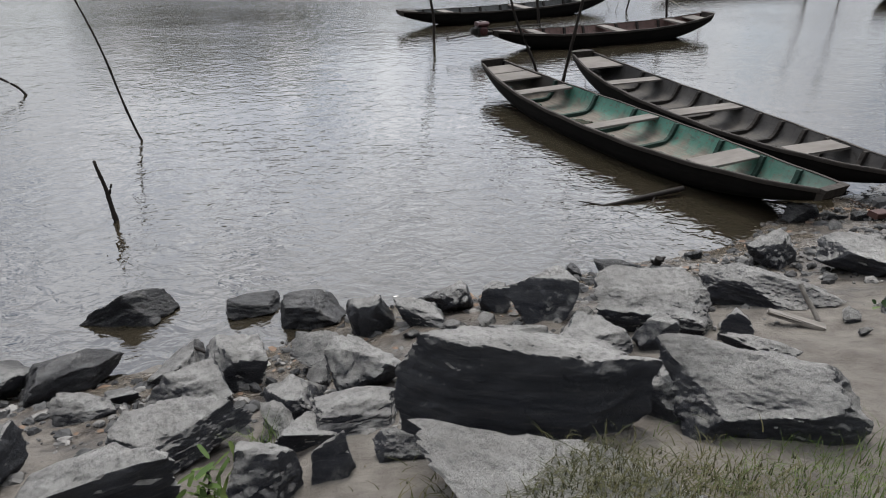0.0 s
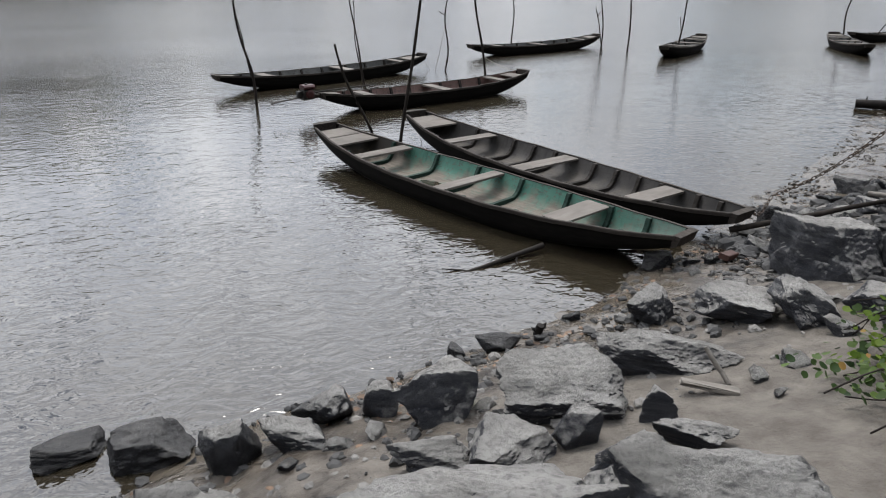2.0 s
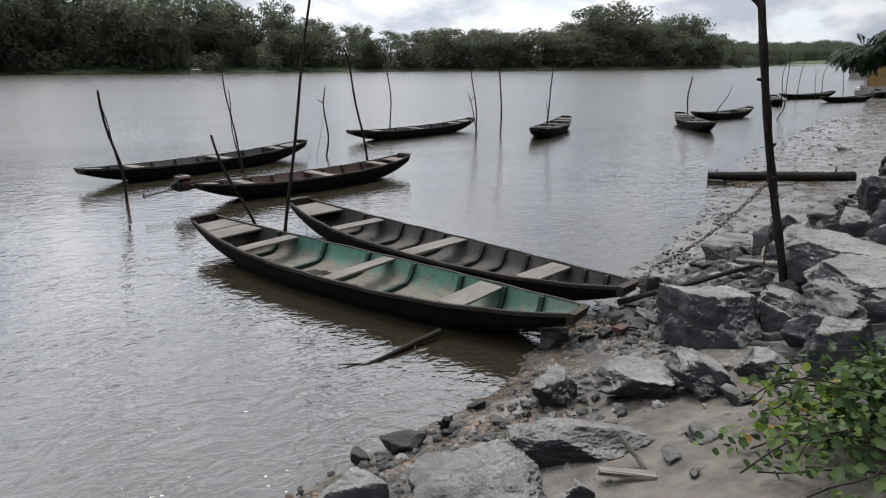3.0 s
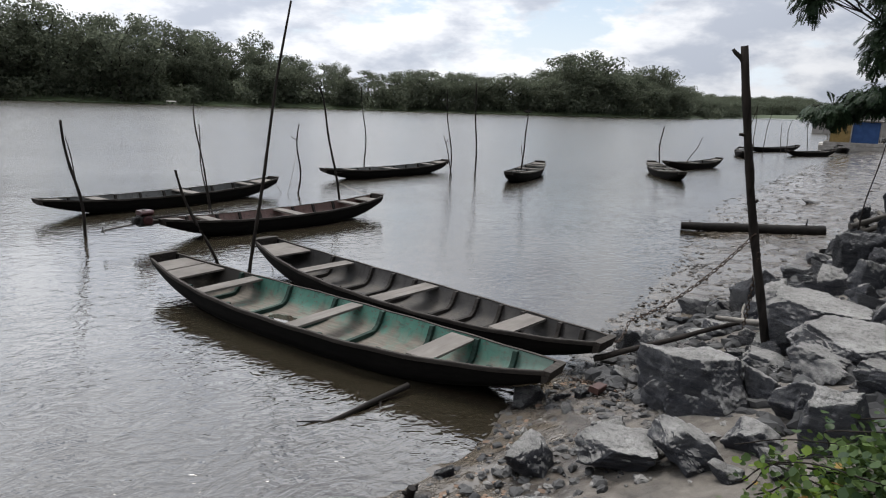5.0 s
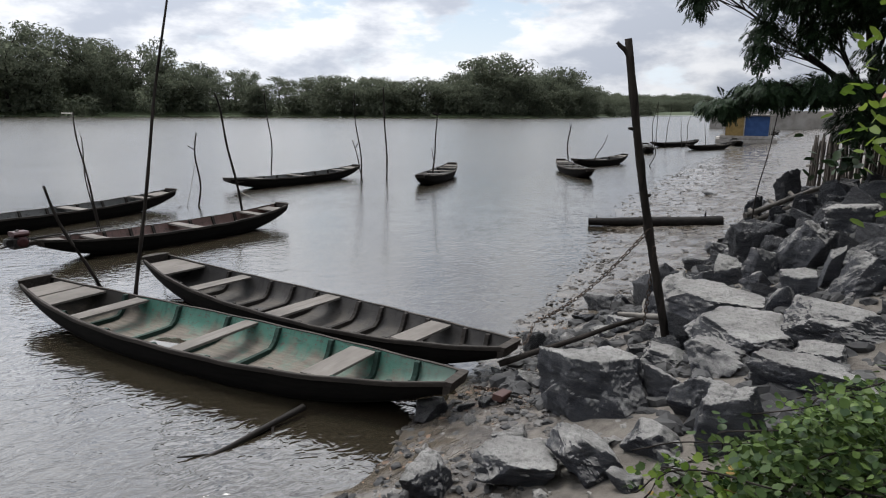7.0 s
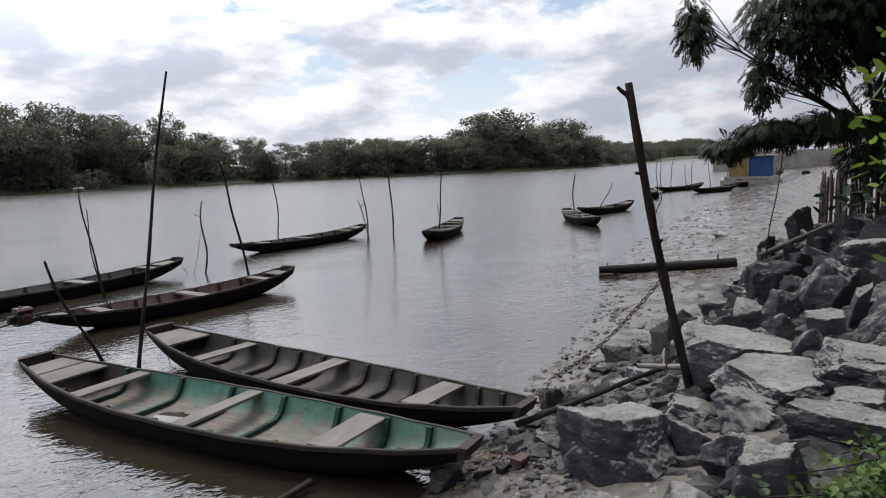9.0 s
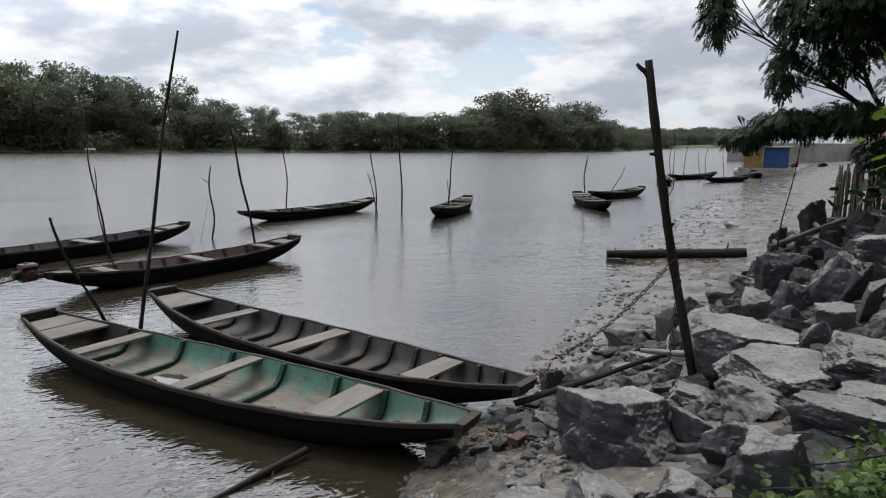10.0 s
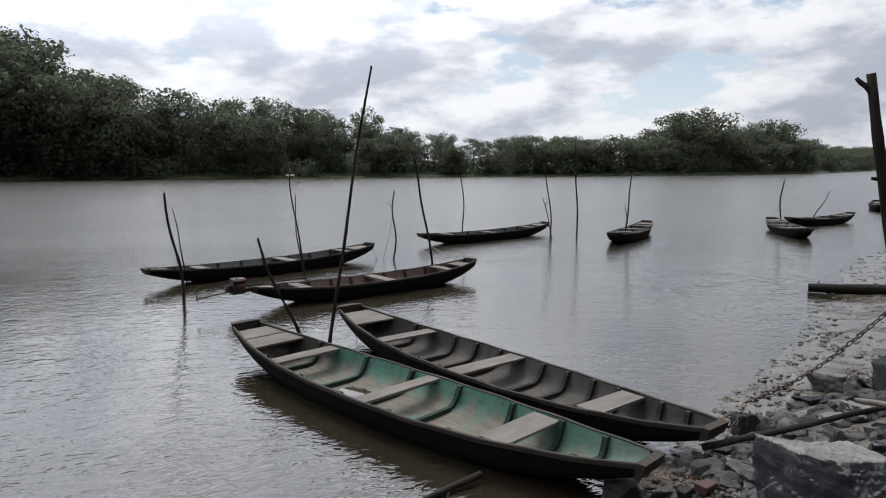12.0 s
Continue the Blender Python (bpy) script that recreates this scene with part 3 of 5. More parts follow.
stone(7.45, 6.35, 0.70, 0.34, 0.29, 0.34, -56)
stone(7.71, 6.88, 0.55, 0.36, 0.31, 0.27, -54)
stone(6.29, 6.52, 0.47, 0.54, 0.46, 0.36, -49)
stone(6.87, 8.10, 0.03, 0.42, 0.36, 0.17, -44)
stone(6.92, 7.72, 0.15, 0.32, 0.27, 0.15, -46)
stone(5.83, 6.68, 0.33, 0.33, 0.28, 0.12, -45)
stone(5.62, 6.78, 0.26, 0.29, 0.25, 0.10, -44)
stone(10.70, 9.36, 0.14, 0.45, 0.38, 0.16, -53)
stone(9.85, 8.28, 0.36, 0.50, 0.43, 0.16, -54)
stone(9.61, 8.82, 0.13, 0.56, 0.47, 0.14, -51)
stone(7.46, 7.02, 0.46, 0.32, 0.27, 0.22, -52)
stone(6.94, 5.33, 0.93, 0.24, 0.21, 0.36, -60)
stone(6.76, 5.01, 0.97, 0.47, 0.40, 0.34, -62)
stone(6.33, 5.37, 0.82, 0.23, 0.20, 0.21, -57)
stone(6.64, 5.41, 0.86, 0.30, 0.25, 0.25, -58)
stone(9.34, 6.56, 0.86, 0.44, 0.37, 0.12, -61)
stone(13.88, 10.26, 0.50, 0.45, 0.38, 0.19, -57)
stone(7.15, 6.18, 0.71, 0.30, 0.25, 0.18, -55)
stone(5.29, 4.37, 0.85, 0.30, 0.26, 0.14, -60)

# loose rocks that fill the slope between the large ones
FILLERS = []


def near_line(x, y, a, b, r):
    ax, ay, bx, by = *a, *b
    t = min(1, max(0, ((x - ax) * (bx - ax) + (y - ay) * (by - ay)) / ((bx - ax) ** 2 + (by - ay) ** 2)))
    return math.hypot(x - ax - t * (bx - ax), y - ay - t * (by - ay)) < r


# bare picks the schist copy that is darkened as shade
def fill_rocks(count, x0, x1, e0, e1, size0, size1, seed, flat=1.0, tilt=14, bare=False):
    rng = random.Random(seed)
    taken = [(o.location.x, o.location.y, 0.42 * max(o.dimensions.x, o.dimensions.y)) for o in scene.objects if o.name.startswith("rock")]
    if not FILLERS:
        for k in range(9):
            FILLERS.append(rock_mesh(1.0, 0.8, 0.5 + 0.05 * k, 900 + k, 4))
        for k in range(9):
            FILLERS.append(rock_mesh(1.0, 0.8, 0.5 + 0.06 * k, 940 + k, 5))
            FILLERS[-1].materials[0] = SHADED_ROCK
    made = tries = 0
    while made < count and tries < 6000:
        tries += 1
        x = rng.uniform(x0, x1)
        y = rng.uniform(0, 16)
        d = float(along(WATERLINE, x, y)) - float(np.interp(x, [4, 6, 9, 13, 18], [0, 0.5, 1.6, 2.6, 4.0]))
        if not e0 < d < e1:
            continue
        s = rng.uniform(size0, size1)
        if any(math.hypot(x - a, y - b) < r + 0.40 * s for a, b, r in taken) or math.hypot(x - 1.1, y - 1.7) < 0.5:
            continue
        if near_line(x, y, (11.9, 10.4), (14.7, 10.1), 0.12 + 0.4 * s) or near_line(x, y, (4.48, 6.74), (5.95, 6.30), 0.06 + 0.4 * s):
            continue
        taken.append((x, y, 0.4 * s))
        m = pose(x, y, land(x, y) + 0.02 * s - (0.12 * s if bare else 0), rng.uniform(-tilt, tilt), rng.uniform(-tilt, tilt), rng.uniform(0, 360)) @ Matrix.Diagonal((s * rng.uniform(0.85, 1.3), s, s * flat * rng.uniform(0.8, 1.1), 1))
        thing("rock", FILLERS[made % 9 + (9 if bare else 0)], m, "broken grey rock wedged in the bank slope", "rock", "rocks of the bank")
        made += 1


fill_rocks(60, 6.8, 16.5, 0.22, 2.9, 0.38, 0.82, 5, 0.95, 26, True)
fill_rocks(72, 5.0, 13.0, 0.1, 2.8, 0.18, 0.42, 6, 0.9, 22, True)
fill_rocks(12, 2.6, 6.5, 0.25, 1.3, 0.12, 0.26, 9, 0.7, 20)
fill_rocks(44, -2.6, 5.0, 0.05, 2.1, 0.06, 0.19, 7, 0.5, 20)
fill_rocks(12, -6.0, -2.2, -0.2, 2.4, 0.25, 0.6, 8)


# ---- canoes ----
def canoe(name, label, far, near, beam, lining, rib_mat, ribs, thwarts, decks, free=0.27, rise=0.12, bilge=None):
    """A narrow plank canoe; far and near are its two ends on the water."""
    a, b = Vector((*far, 0)), Vector((*near, 0))
    length = (b - a).length
    ax = (b - a).normalized()
    root = thing(name, None, pose(*((a + b) / 2), 0, 0, math.degrees(math.atan2(ax.y, ax.x))), label, "canoe", "moored river canoes")

    def half(u):
        v = abs(2 * u - 1)
        end = 0.17 if u < 0.5 else 0.13
        return end + (beam / 2 - end) * (1 - v ** 2.3)

    def top(u):
        v = abs(2 * u - 1)
        return free + (rise + 0.02 if u < 0.5 else rise) * v ** 2.6

    def low(u):
        v = abs(2 * u - 1)
        return -0.08 + (0.34 * v ** 3.2 if u < 0.5 else 0.36 * v ** 3.0)

    def profile(u, out):
        """Half section from the keel line up to the rail, pushed outwards by out."""
        h, t = half(u), top(u)
        z = low(u) + 0.02 if out > 0.01 else max(low(u) + 0.03, 0.036)
        pts = [(h * y, z + (t - z) * q) for y, q in ((0, 0), (0.40, 0.0), (0.60, 0.035), (0.74, 0.14), (0.84, 0.32), (0.90, 0.52), (0.95, 0.76), (1, 1))]
        k = [(0, -1), (0, -1), (0.5, -0.87), (0.9, -0.4), (0.93, -0.3), (0.93, -0.3), (0.95, -0.25), (1, 0)]
        return [(y + n[0] * out, zz + n[1] * out) for (y, zz), n in zip(pts, k)]

    n = 36
    us = [i / n for i in range(n + 1)]

    def skin(out, lo=0.0, hi=1.0):
        verts, faces = [], []
        w = 15
        for u in us:
            u = lo + (hi - lo) * u
            p = profile(u, out)
            x = (u - 0.5) * length
            row = [(x, -y, z) for y, z in p[::-1]] + [(x, y, z) for y, z in p[1:]]
            verts += row
        for i in range(n):
            for k in range(w - 1):
                faces.append((i * w + k, i * w + k + 1, (i + 1) * w + k + 1, (i + 1) * w + k))
        return verts, faces

    vo, fo = skin(0.022)
    vi, fi = skin(0.006)
    w, o = 15, len(vo)
    faces = [q[::-1] for q in fo] + [tuple(i + o for i in q) for q in fi]
    for i in range(n):
        for k in (0, w - 1):
            q = (i * w + k, (i + 1) * w + k, o + (i + 1) * w + k, o + i * w + k)
            faces.append(q if k == 0 else q[::-1])
    for i in (0, n):
        for k in range(w - 1):
            faces.append((i * w + k, i * w + k + 1, o + i * w + k + 1, o + i * w + k))
    part("hull", mesh_of("hull", vo + vi, faces, TARRED, True, 40), root, "dark tarred outer planks")
    vl, fl = skin(0.0, 0.012, 0.988)
    part("lining", mesh_of("lining", vl, fl, lining, True, 40), root)
    # rails
    for s in (-1, 1):
        verts, fs = [], []
        for u in us:
            x, y, z = (u - 0.5) * length, half(u), top(u)
            wob = 0.004 * math.sin(u * 47 + s)
            for dy, dz in ((-0.004, 0.008), (0.024, 0.009), (0.028, 0.0), (0.026, -0.030), (0.023, -0.032), (0.023, 0.0), (-0.004, 0.001)):
                verts.append((x, s * (y + dy), z + dz + wob))
        for i in range(n):
            for k in range(7):
                q = (i * 7 + k, i * 7 + (k + 1) % 7, (i + 1) * 7 + (k + 1) % 7, (i + 1) * 7 + k)
                fs.append(q if s < 0 else q[::-1])
        fs += [tuple(range(7)), tuple(n * 7 + k for k in range(7))[::-1]]
        part("gunwale", mesh_of("gunwale", verts, fs, RAIL), root, "worn wooden rail")
    # ribs follow the inside of the planks
    for i, u in enumerate(ribs):
        verts, fs = [], []
        p, q = profile(u, 0.0), profile(u, -0.048)
        rows = [((-y1, z1), (-y2, z2)) for (y1, z1), (y2, z2) in zip(p[::-1], q[::-1])] + [((y1, z1), (y2, z2)) for (y1, z1), (y2, z2) in zip(p[1:], q[1:])]
        for (y1, z1), (y2, z2) in rows:
            for dx in (-0.023, 0.023):
                x = (u - 0.5) * length + dx + 0.006 * math.sin(i * 7 + y1 * 9)
                verts += [(x, y1, z1), (x, y2, z2)]
        for k in range(len(rows) - 1):
            c = 4 * k
            fs += [(c + 1, c + 3, c + 7, c + 5), (c, c + 1, c + 5, c + 4), (c + 2, c + 6, c + 7, c + 3)]
        fs += [(0, 2, 3, 1), tuple(4 * (len(rows) - 1) + k for k in (0, 1, 3, 2))]
        part("rib", mesh_of("rib", verts, fs, rib_mat), root)
    for i, (u, wide) in enumerate(thwarts):
        h = min(half(u - wide / 2 / length), half(u + wide / 2 / length)) - 0.004
        z = top(u) - 0.030
        x = (u - 0.5) * length
        v, f = block(x - wide / 2, -h, z, x + wide / 2, h, z + 0.026, 0.006, 0.004, i + int(length * 100))
        part("thwart", mesh_of("thwart", v, f, BOARD), root, "bleached seat board")
    for i, (u0, u1) in enumerate(decks):
        v = []
        for u in (u0, u1):
            h, z = half(u) - 0.006, top(u) - 0.012
            x = (u - 0.5) * length
            v += [(x, -h, z - 0.022), (x, h, z - 0.022), (x, h, z), (x, -h, z)]
        f = [(0, 3, 2, 1), (4, 5, 6, 7), (0, 1, 5, 4), (1, 2, 6, 5), (2, 3, 7, 6), (3, 0, 4, 7)]
        part("end_deck", mesh_of("end_deck", v, f, BOARD), root, "short grey deck board at the end")
    if bilge:
        v, f = [], []
        for i in range(13):
            u = bilge[0] + (bilge[1] - bilge[0]) * i / 12
            p = half(u) * 0.36 * (1 + 0.06 * math.sin(i * 1.3)) * math.sin(math.pi * (0.04 + 0.92 * i / 12)) ** 0.5
            v += [((u - 0.5) * length, -p, 0.044), ((u - 0.5) * length, p * (0.8 + 0.1 * math.sin(i * 1.7)), 0.044)]
        f = [(2 * i, 2 * i + 2, 2 * i + 3, 2 * i + 1) for i in range(12)]
        part("bilge_water", mesh_of("bilge_water", v, f, STILL_WATER), root, "shallow muddy rain water")
    # end pieces: a rounded lip at one end, a cut-off block at the other
    v, f = [], []
    h, z = half(0) + 0.035, top(0)
    steps = 10
    for zz, k in ((z - 0.075, 0.55), (z + 0.034, 1.0)):
        for i in range(steps + 1):
            t = math.pi * i / steps
            v.append((-length / 2 + 0.02 - math.sin(t) * 0.13 * k, -math.cos(t) * h * (0.8 + 0.2 * k), zz))
    m1 = steps + 1
    f = [(i, i + 1, m1 + i + 1, m1 + i) for i in range(steps)] + [tuple(range(m1))[::-1], tuple(range(m1, 2 * m1)), (0, m1, 2 * m1 - 1, steps)]
    part("stem", mesh_of("stem", v, f, RAIL), root, "rounded upright lip")
    h, z = half(1) + 0.024, top(1)
    v = [(length / 2 - 0.03, -h, low(1)), (length / 2 - 0.03, h, low(1)), (length / 2 - 0.02, h, z + 0.014), (length / 2 - 0.02, -h, z + 0.014),
         (length / 2 + 0.02, -h * 0.9, low(1) + 0.02), (length / 2 + 0.02, h * 0.9, low(1) + 0.02), (length / 2 + 0.055, h * 0.97, z + 0.010), (length / 2 + 0.055, -h * 0.97, z + 0.010)]
    f = [(0, 3, 2, 1), (4, 5, 6, 7), (0, 1, 5, 4), (1, 2, 6, 5), (2, 3, 7, 6), (3, 0, 4, 7)]
    part("transom", mesh_of("transom", v, f, RAIL), root, "sawn-off end block")
    return root


canoe("green_canoe", "long wooden canoe painted green inside with dark hull", (0.64, 11.24), (3.65, 6.31), 1.02, GREEN_PAINT, GREEN_RIB,
      [0.20, 0.345, 0.475, 0.60, 0.725, 0.83, 0.915], [(0.245, 0.20), (0.53, 0.18), (0.80, 0.28)], [(0.03, 0.085), (0.09, 0.145)], bilge=(0.37, 0.45))
canoe("grey_canoe", "long weathered grey wooden canoe, its end on the mud", (2.08, 11.95), (4.48, 6.75), 1.0, GREY_PAINT, RIB_WOOD,
      [0.20, 0.335, 0.405, 0.475, 0.60, 0.665, 0.73, 0.79, 0.885, 0.94], [(0.255, 0.20), (0.525, 0.24), (0.825, 0.26)], [(0.03, 0.12)])
canoe("red_canoe", "wooden canoe with faded reddish inside moored to poles", (5.16, 16.36), (0.60, 14.26), 0.92, RED_PAINT, RIB_WOOD,
      [0.2, 0.3, 0.4, 0.56, 0.65, 0.75, 0.88], [(0.16, 0.2), (0.47, 0.22), (0.82, 0.2)], [(0.04, 0.09), (0.92, 0.975)])
canoe("dark_canoe", "dark wooden canoe afloat beside thin mooring poles", (3.38, 20.05), (-1.65, 16.95), 0.9, BLACK_PAINT, RIB_WOOD,
      [0.18, 0.28, 0.38, 0.5, 0.6, 0.7, 0.88], [(0.15, 0.2), (0.44, 0.24), (0.8, 0.22)], [(0.03, 0.1), (0.92, 0.975)])
canoe("dark_canoe", "dark wooden canoe afloat further out on the river", (10.5, 25.15), (5.3, 22.6), 0.9, BLACK_PAINT, RIB_WOOD,
      [0.2, 0.3, 0.4, 0.6, 0.7, 0.85], [(0.16, 0.2), (0.5, 0.22), (0.8, 0.2)], [(0.03, 0.09)])
canoe("dark_canoe", "dark wooden canoe tied to a single forked pole", (14.3, 24.6), (11.1, 21.2), 0.95, BLACK_PAINT, RIB_WOOD,
      [0.2, 0.32, 0.44, 0.6, 0.7, 0.85], [(0.16, 0.2), (0.36, 0.2), (0.6, 0.2), (0.8, 0.2)], [(0.03, 0.09)])
canoe("dark_canoe", "dark wooden canoe seen end-on with pale seat boards", (19.7, 24.6), (17.9, 20.7), 0.95, BLACK_PAINT, RIB_WOOD,
      [0.2, 0.32, 0.44, 0.6, 0.7, 0.85], [(0.16, 0.2), (0.36, 0.2), (0.6, 0.2), (0.8, 0.2)], [(0.03, 0.09)])
canoe("dark_canoe", "dark wooden canoe lying behind another canoe", (24.9, 26.1), (20.8, 25.0), 0.9, BLACK_PAINT, RIB_WOOD,
      [0.2, 0.32, 0.44, 0.6, 0.7, 0.85], [(0.16, 0.2), (0.5, 0.2), (0.8, 0.2)], [(0.03, 0.09)])
canoe("dark_canoe", "small dark canoe near the mud flat", (34.5, 34.0), (31.4, 30.8), 0.9, BLACK_PAINT, RIB_WOOD, [0.3, 0.5, 0.7], [(0.2, 0.2), (0.8, 0.2)], [])
canoe("dark_canoe", "small dark canoe moored among poles", (42.5, 36.6), (36.8, 35.6), 0.9, BLACK_PAINT, RIB_WOOD, [0.3, 0.5, 0.7], [(0.2, 0.2), (0.8, 0.2)], [])
canoe("pale_canoe", "pale wooden canoe drawn up on the mud edge", (41.0, 32.6), (36.4, 32.2), 0.9, GREY_PAINT, RIB_WOOD, [0.3, 0.5, 0.7], [(0.2, 0.2), (0.8, 0.2)], [])
canoe("dark_canoe", "small dark canoe beside the houseboat", (47.6, 37.2), (44.6, 34.6), 0.95, BLACK_PAINT, RIB_WOOD, [0.3, 0.5, 0.7], [(0.2, 0.2), (0.8, 0.2)], [])


# ---- engine on the red canoe ----
def build_engine():
    root = thing("boat_engine", None, pose(0.36, 14.14, 0.40, 0, 0, math.degrees(math.atan2(-2.4, -4.97))) @ Matrix.Diagonal((0.74, 0.74, 0.74, 1)), "small long-tail boat engine with faded red tank", "engine")
    part("crankcase", mesh_of("crankcase", *block(-0.13, -0.13, -0.14, 0.17, 0.13, 0.10, 0.03), ENGINE), root)
    fins = join([block(0.17 + 0.02 * k, -0.09, -0.08, 0.178 + 0.02 * k, 0.09, 0.08, 0.01) for k in range(6)] + [block(0.16, -0.05, -0.05, 0.29, 0.05, 0.05, 0.01)])
    part("cylinder", mesh_of("cylinder", *fins, ENGINE), root)
    part("fuel_tank", mesh_of("fuel_tank", *block(-0.15, -0.15, 0.11, 0.15, 0.15, 0.22, 0.04), RED_TANK), root, "faded red fuel tank")
    tank = root.children[-1]
    part("fuel_cap", mesh_of("fuel_cap", *tube([(0.03, 0, 0.215), (0.03, 0, 0.245), (0.03, 0, 0.25)], [0.035, 0.035, 0.025], 10), ENGINE), tank, "black cap")
    v, f = tube([(0, 0.13, 0), (0, 0.17, 0), (0, 0.19, 0)], [0.11, 0.11, 0.07], 14)
    part("starter_housing", mesh_of("starter_housing", v, f, RED_TANK), root)
    v, f = tube(bent((0.1, 0, -0.06), (0.95, 0.02, -0.14), 6, 0.0), [0.022] * 7, 8)
    part("shaft", mesh_of("shaft", v, f, ENGINE), root)
    v, f = tube(bent((-0.12, 0, 0.02), (-2.0, 0.02, 0.06), 8, 0.01), [0.02] * 9, 8)
    part("tiller", mesh_of("tiller", v, f, WET_WOOD), root)
    part("mount", mesh_of("mount", *block(-0.38, -0.06, -0.12, -0.08, 0.06, -0.03, 0.01), RAIL), root)
    blades = join([moved(block(-0.01, -0.02, 0.0, 0.01, 0.02, 0.09, 0.004), pose(0.96, 0.02, -0.14, 120 * k, 0, 0)) for k in range(3)])
    part("propeller", mesh_of("propeller", *blades, ENGINE), root)


build_engine()


# ---- mooring poles ----
def pole(base, tip, r0, r1, label, sway=0.04, seed=0, fork=None, material=None, deep=0.5, name="mooring_pole"):
    b, t = Vector(base), Vector(tip)
    d = (t - b).normalized()
    b = b - d * deep
    steps = 22
    r0, r1 = r0 * 0.74, r1 * 0.62
    pts = bent(b, t, steps, sway * 1.5, seed)
    rng = random.Random(seed)
    radii = [r0 + (r1 - r0) * i / steps for i in range(steps + 1)]
    for k in range(3, steps - 1, 4):
        radii[k] *= 1.10 + 0.12 * rng.random()
    parts = [tube([p - b for p in pts], radii, 9, seed, 0.07)]
    for at, way, r in (fork or []):
        p = pts[int(at * steps)] - b
        parts.append(tube(bent(p, p + Vector(way), 4, 0.006, seed + 3), [r, r * 0.9, r * 0.85, r * 0.8, r * 0.6], 6, seed, 0.05))
    return thing(name, mesh_of(name, *join(parts), material or BARK, True), Matrix.Translation(b), label, "pole", "mooring poles")


pole((5.50, 5.80, 0.45), (4.85, 5.85, 3.03), 0.052, 0.046, "thick crooked grey mooring post with a forked top", 0.016, 11, [(0.975, (-0.09, 0.05, 0.11), 0.022), (0.80, (-0.06, 0.03, 0.01), 0.016), (0.6, (0.05, -0.02, 0.02), 0.018)], deep=0.4, name="mooring_post")
pole((1.71, 11.1, 0.0), (2.35, 11.1, 3.76), 0.036, 0.022, "tall dark mooring pole between two canoes", 0.022, 12)
pole((1.38, 11.3, 0.0), (0.84, 11.2, 1.55), 0.038, 0.024, "short leaning dark mooring pole", 0.03, 13)
pole((-0.70, 15.1, 0.0), (-0.90, 15.07, 2.02), 0.042, 0.032, "dark mooring pole standing in open water", 0.04, 14)
pole((-0.94, 17.3, 0.1), (-1.12, 17.3, 1.60), 0.022, 0.014, "thin stick crossed against a mooring pole", 0.03, 15)
pole((1.62, 16.7, 0.0), (1.32, 16.7, 2.35), 0.030, 0.018, "thin dark mooring pole", 0.05, 16)
pole((1.58, 16.75, 0.0), (1.41, 16.75, 1.92), 0.022, 0.014, "thin stick beside a mooring pole", 0.04, 17)
pole((3.94, 19.75, 0.0), (4.03, 19.74, 1.84), 0.034, 0.024, "dark mooring pole with a small twig", 0.05, 18, [(0.82, (-0.16, 0, 0.12), 0.012)])
pole((4.58, 17.25, 0.0), (4.01, 17.1, 2.78), 0.040, 0.030, "crooked dark mooring pole by the red canoe", 0.07, 19, [(0.45, (0.16, 0, 0.01), 0.010)])
pole((7.30, 25.0, 0.0), (7.18, 25.04, 2.96), 0.034, 0.022, "tall thin mooring pole with a forked tip", 0.05, 20, [(0.93, (-0.14, 0, 0.14), 0.012)])
pole((9.78, 23.1, 0.0), (9.66, 23.14, 2.95), 0.034, 0.022, "tall thin mooring pole", 0.05, 21)
pole((9.90, 23.1, 0.0), (9.55, 23.1, 1.43), 0.028, 0.020, "forked stick against a mooring pole", 0.04, 22, [(0.9, (0.12, 0, 0.16), 0.014)])
pole((10.95, 23.45, 0.0), (10.89, 23.55, 3.21), 0.040, 0.034, "straight dark mooring pole in the river", 0.04, 23)
pole((12.62, 22.95, 0.1), (12.66, 22.92, 2.42), 0.040, 0.028, "mooring pole topped with a wrapped knot", 0.06, 24, [(0.96, (-0.18, 0, 0.04), 0.04), (0.96, (0.14, 0, 0.02), 0.035), (0.4, (-0.1, 0, 0.5), 0.016)])
pole((20.0, 24.5, 0.0), (20.06, 24.45, 1.86), 0.040, 0.036, "short dark mooring pole beside a canoe", 0.03, 25)
pole((22.6, 25.7, 0.1), (23.34, 25.69, 1.38), 0.030, 0.022, "stick leaning out of a canoe", 0.03, 26)
pole((-3.56, 8.34, 0.0), (-4.07, 8.03, 2.27), 0.022, 0.013, "long thin dark stick leaning over the water", 0.06, 27)
pole((-2.70, 6.08, 0.0), (-2.76, 6.05, 0.58), 0.040, 0.022, "broken black stump standing in shallow water", 0.015, 28, [(0.72, (0.06, 0, 0.12), 0.014)])
pole((-6.55, 10.45, 0.0), (-6.90, 10.3, 0.34), 0.030, 0.026, "bent dark stick rising from the water", 0.03, 29, [(0.97, (-0.75, -0.1, 0.22), 0.024)])
pole((12.70, 10.2, 0.22), (12.86, 10.02, 2.50), 0.020, 0.013, "thin leaning rod standing in the mud", 0.02, 30)
for i, (x, y, h) in enumerate([(33.0, 32.0, 3.0), (36.2, 34.5, 3.1), (37.4, 34.9, 3.0), (38.6, 34.6, 1.9), (40.0, 35.4, 2.2), (42.8, 36.0, 2.6), (24.6, 24.2, 1.2)]):
    pole((x, y, 0.0), (x + 0.25 * (-1) ** i, y, h), 0.035, 0.022, "thin mooring pole far along the shore", 0.06, 40 + i)


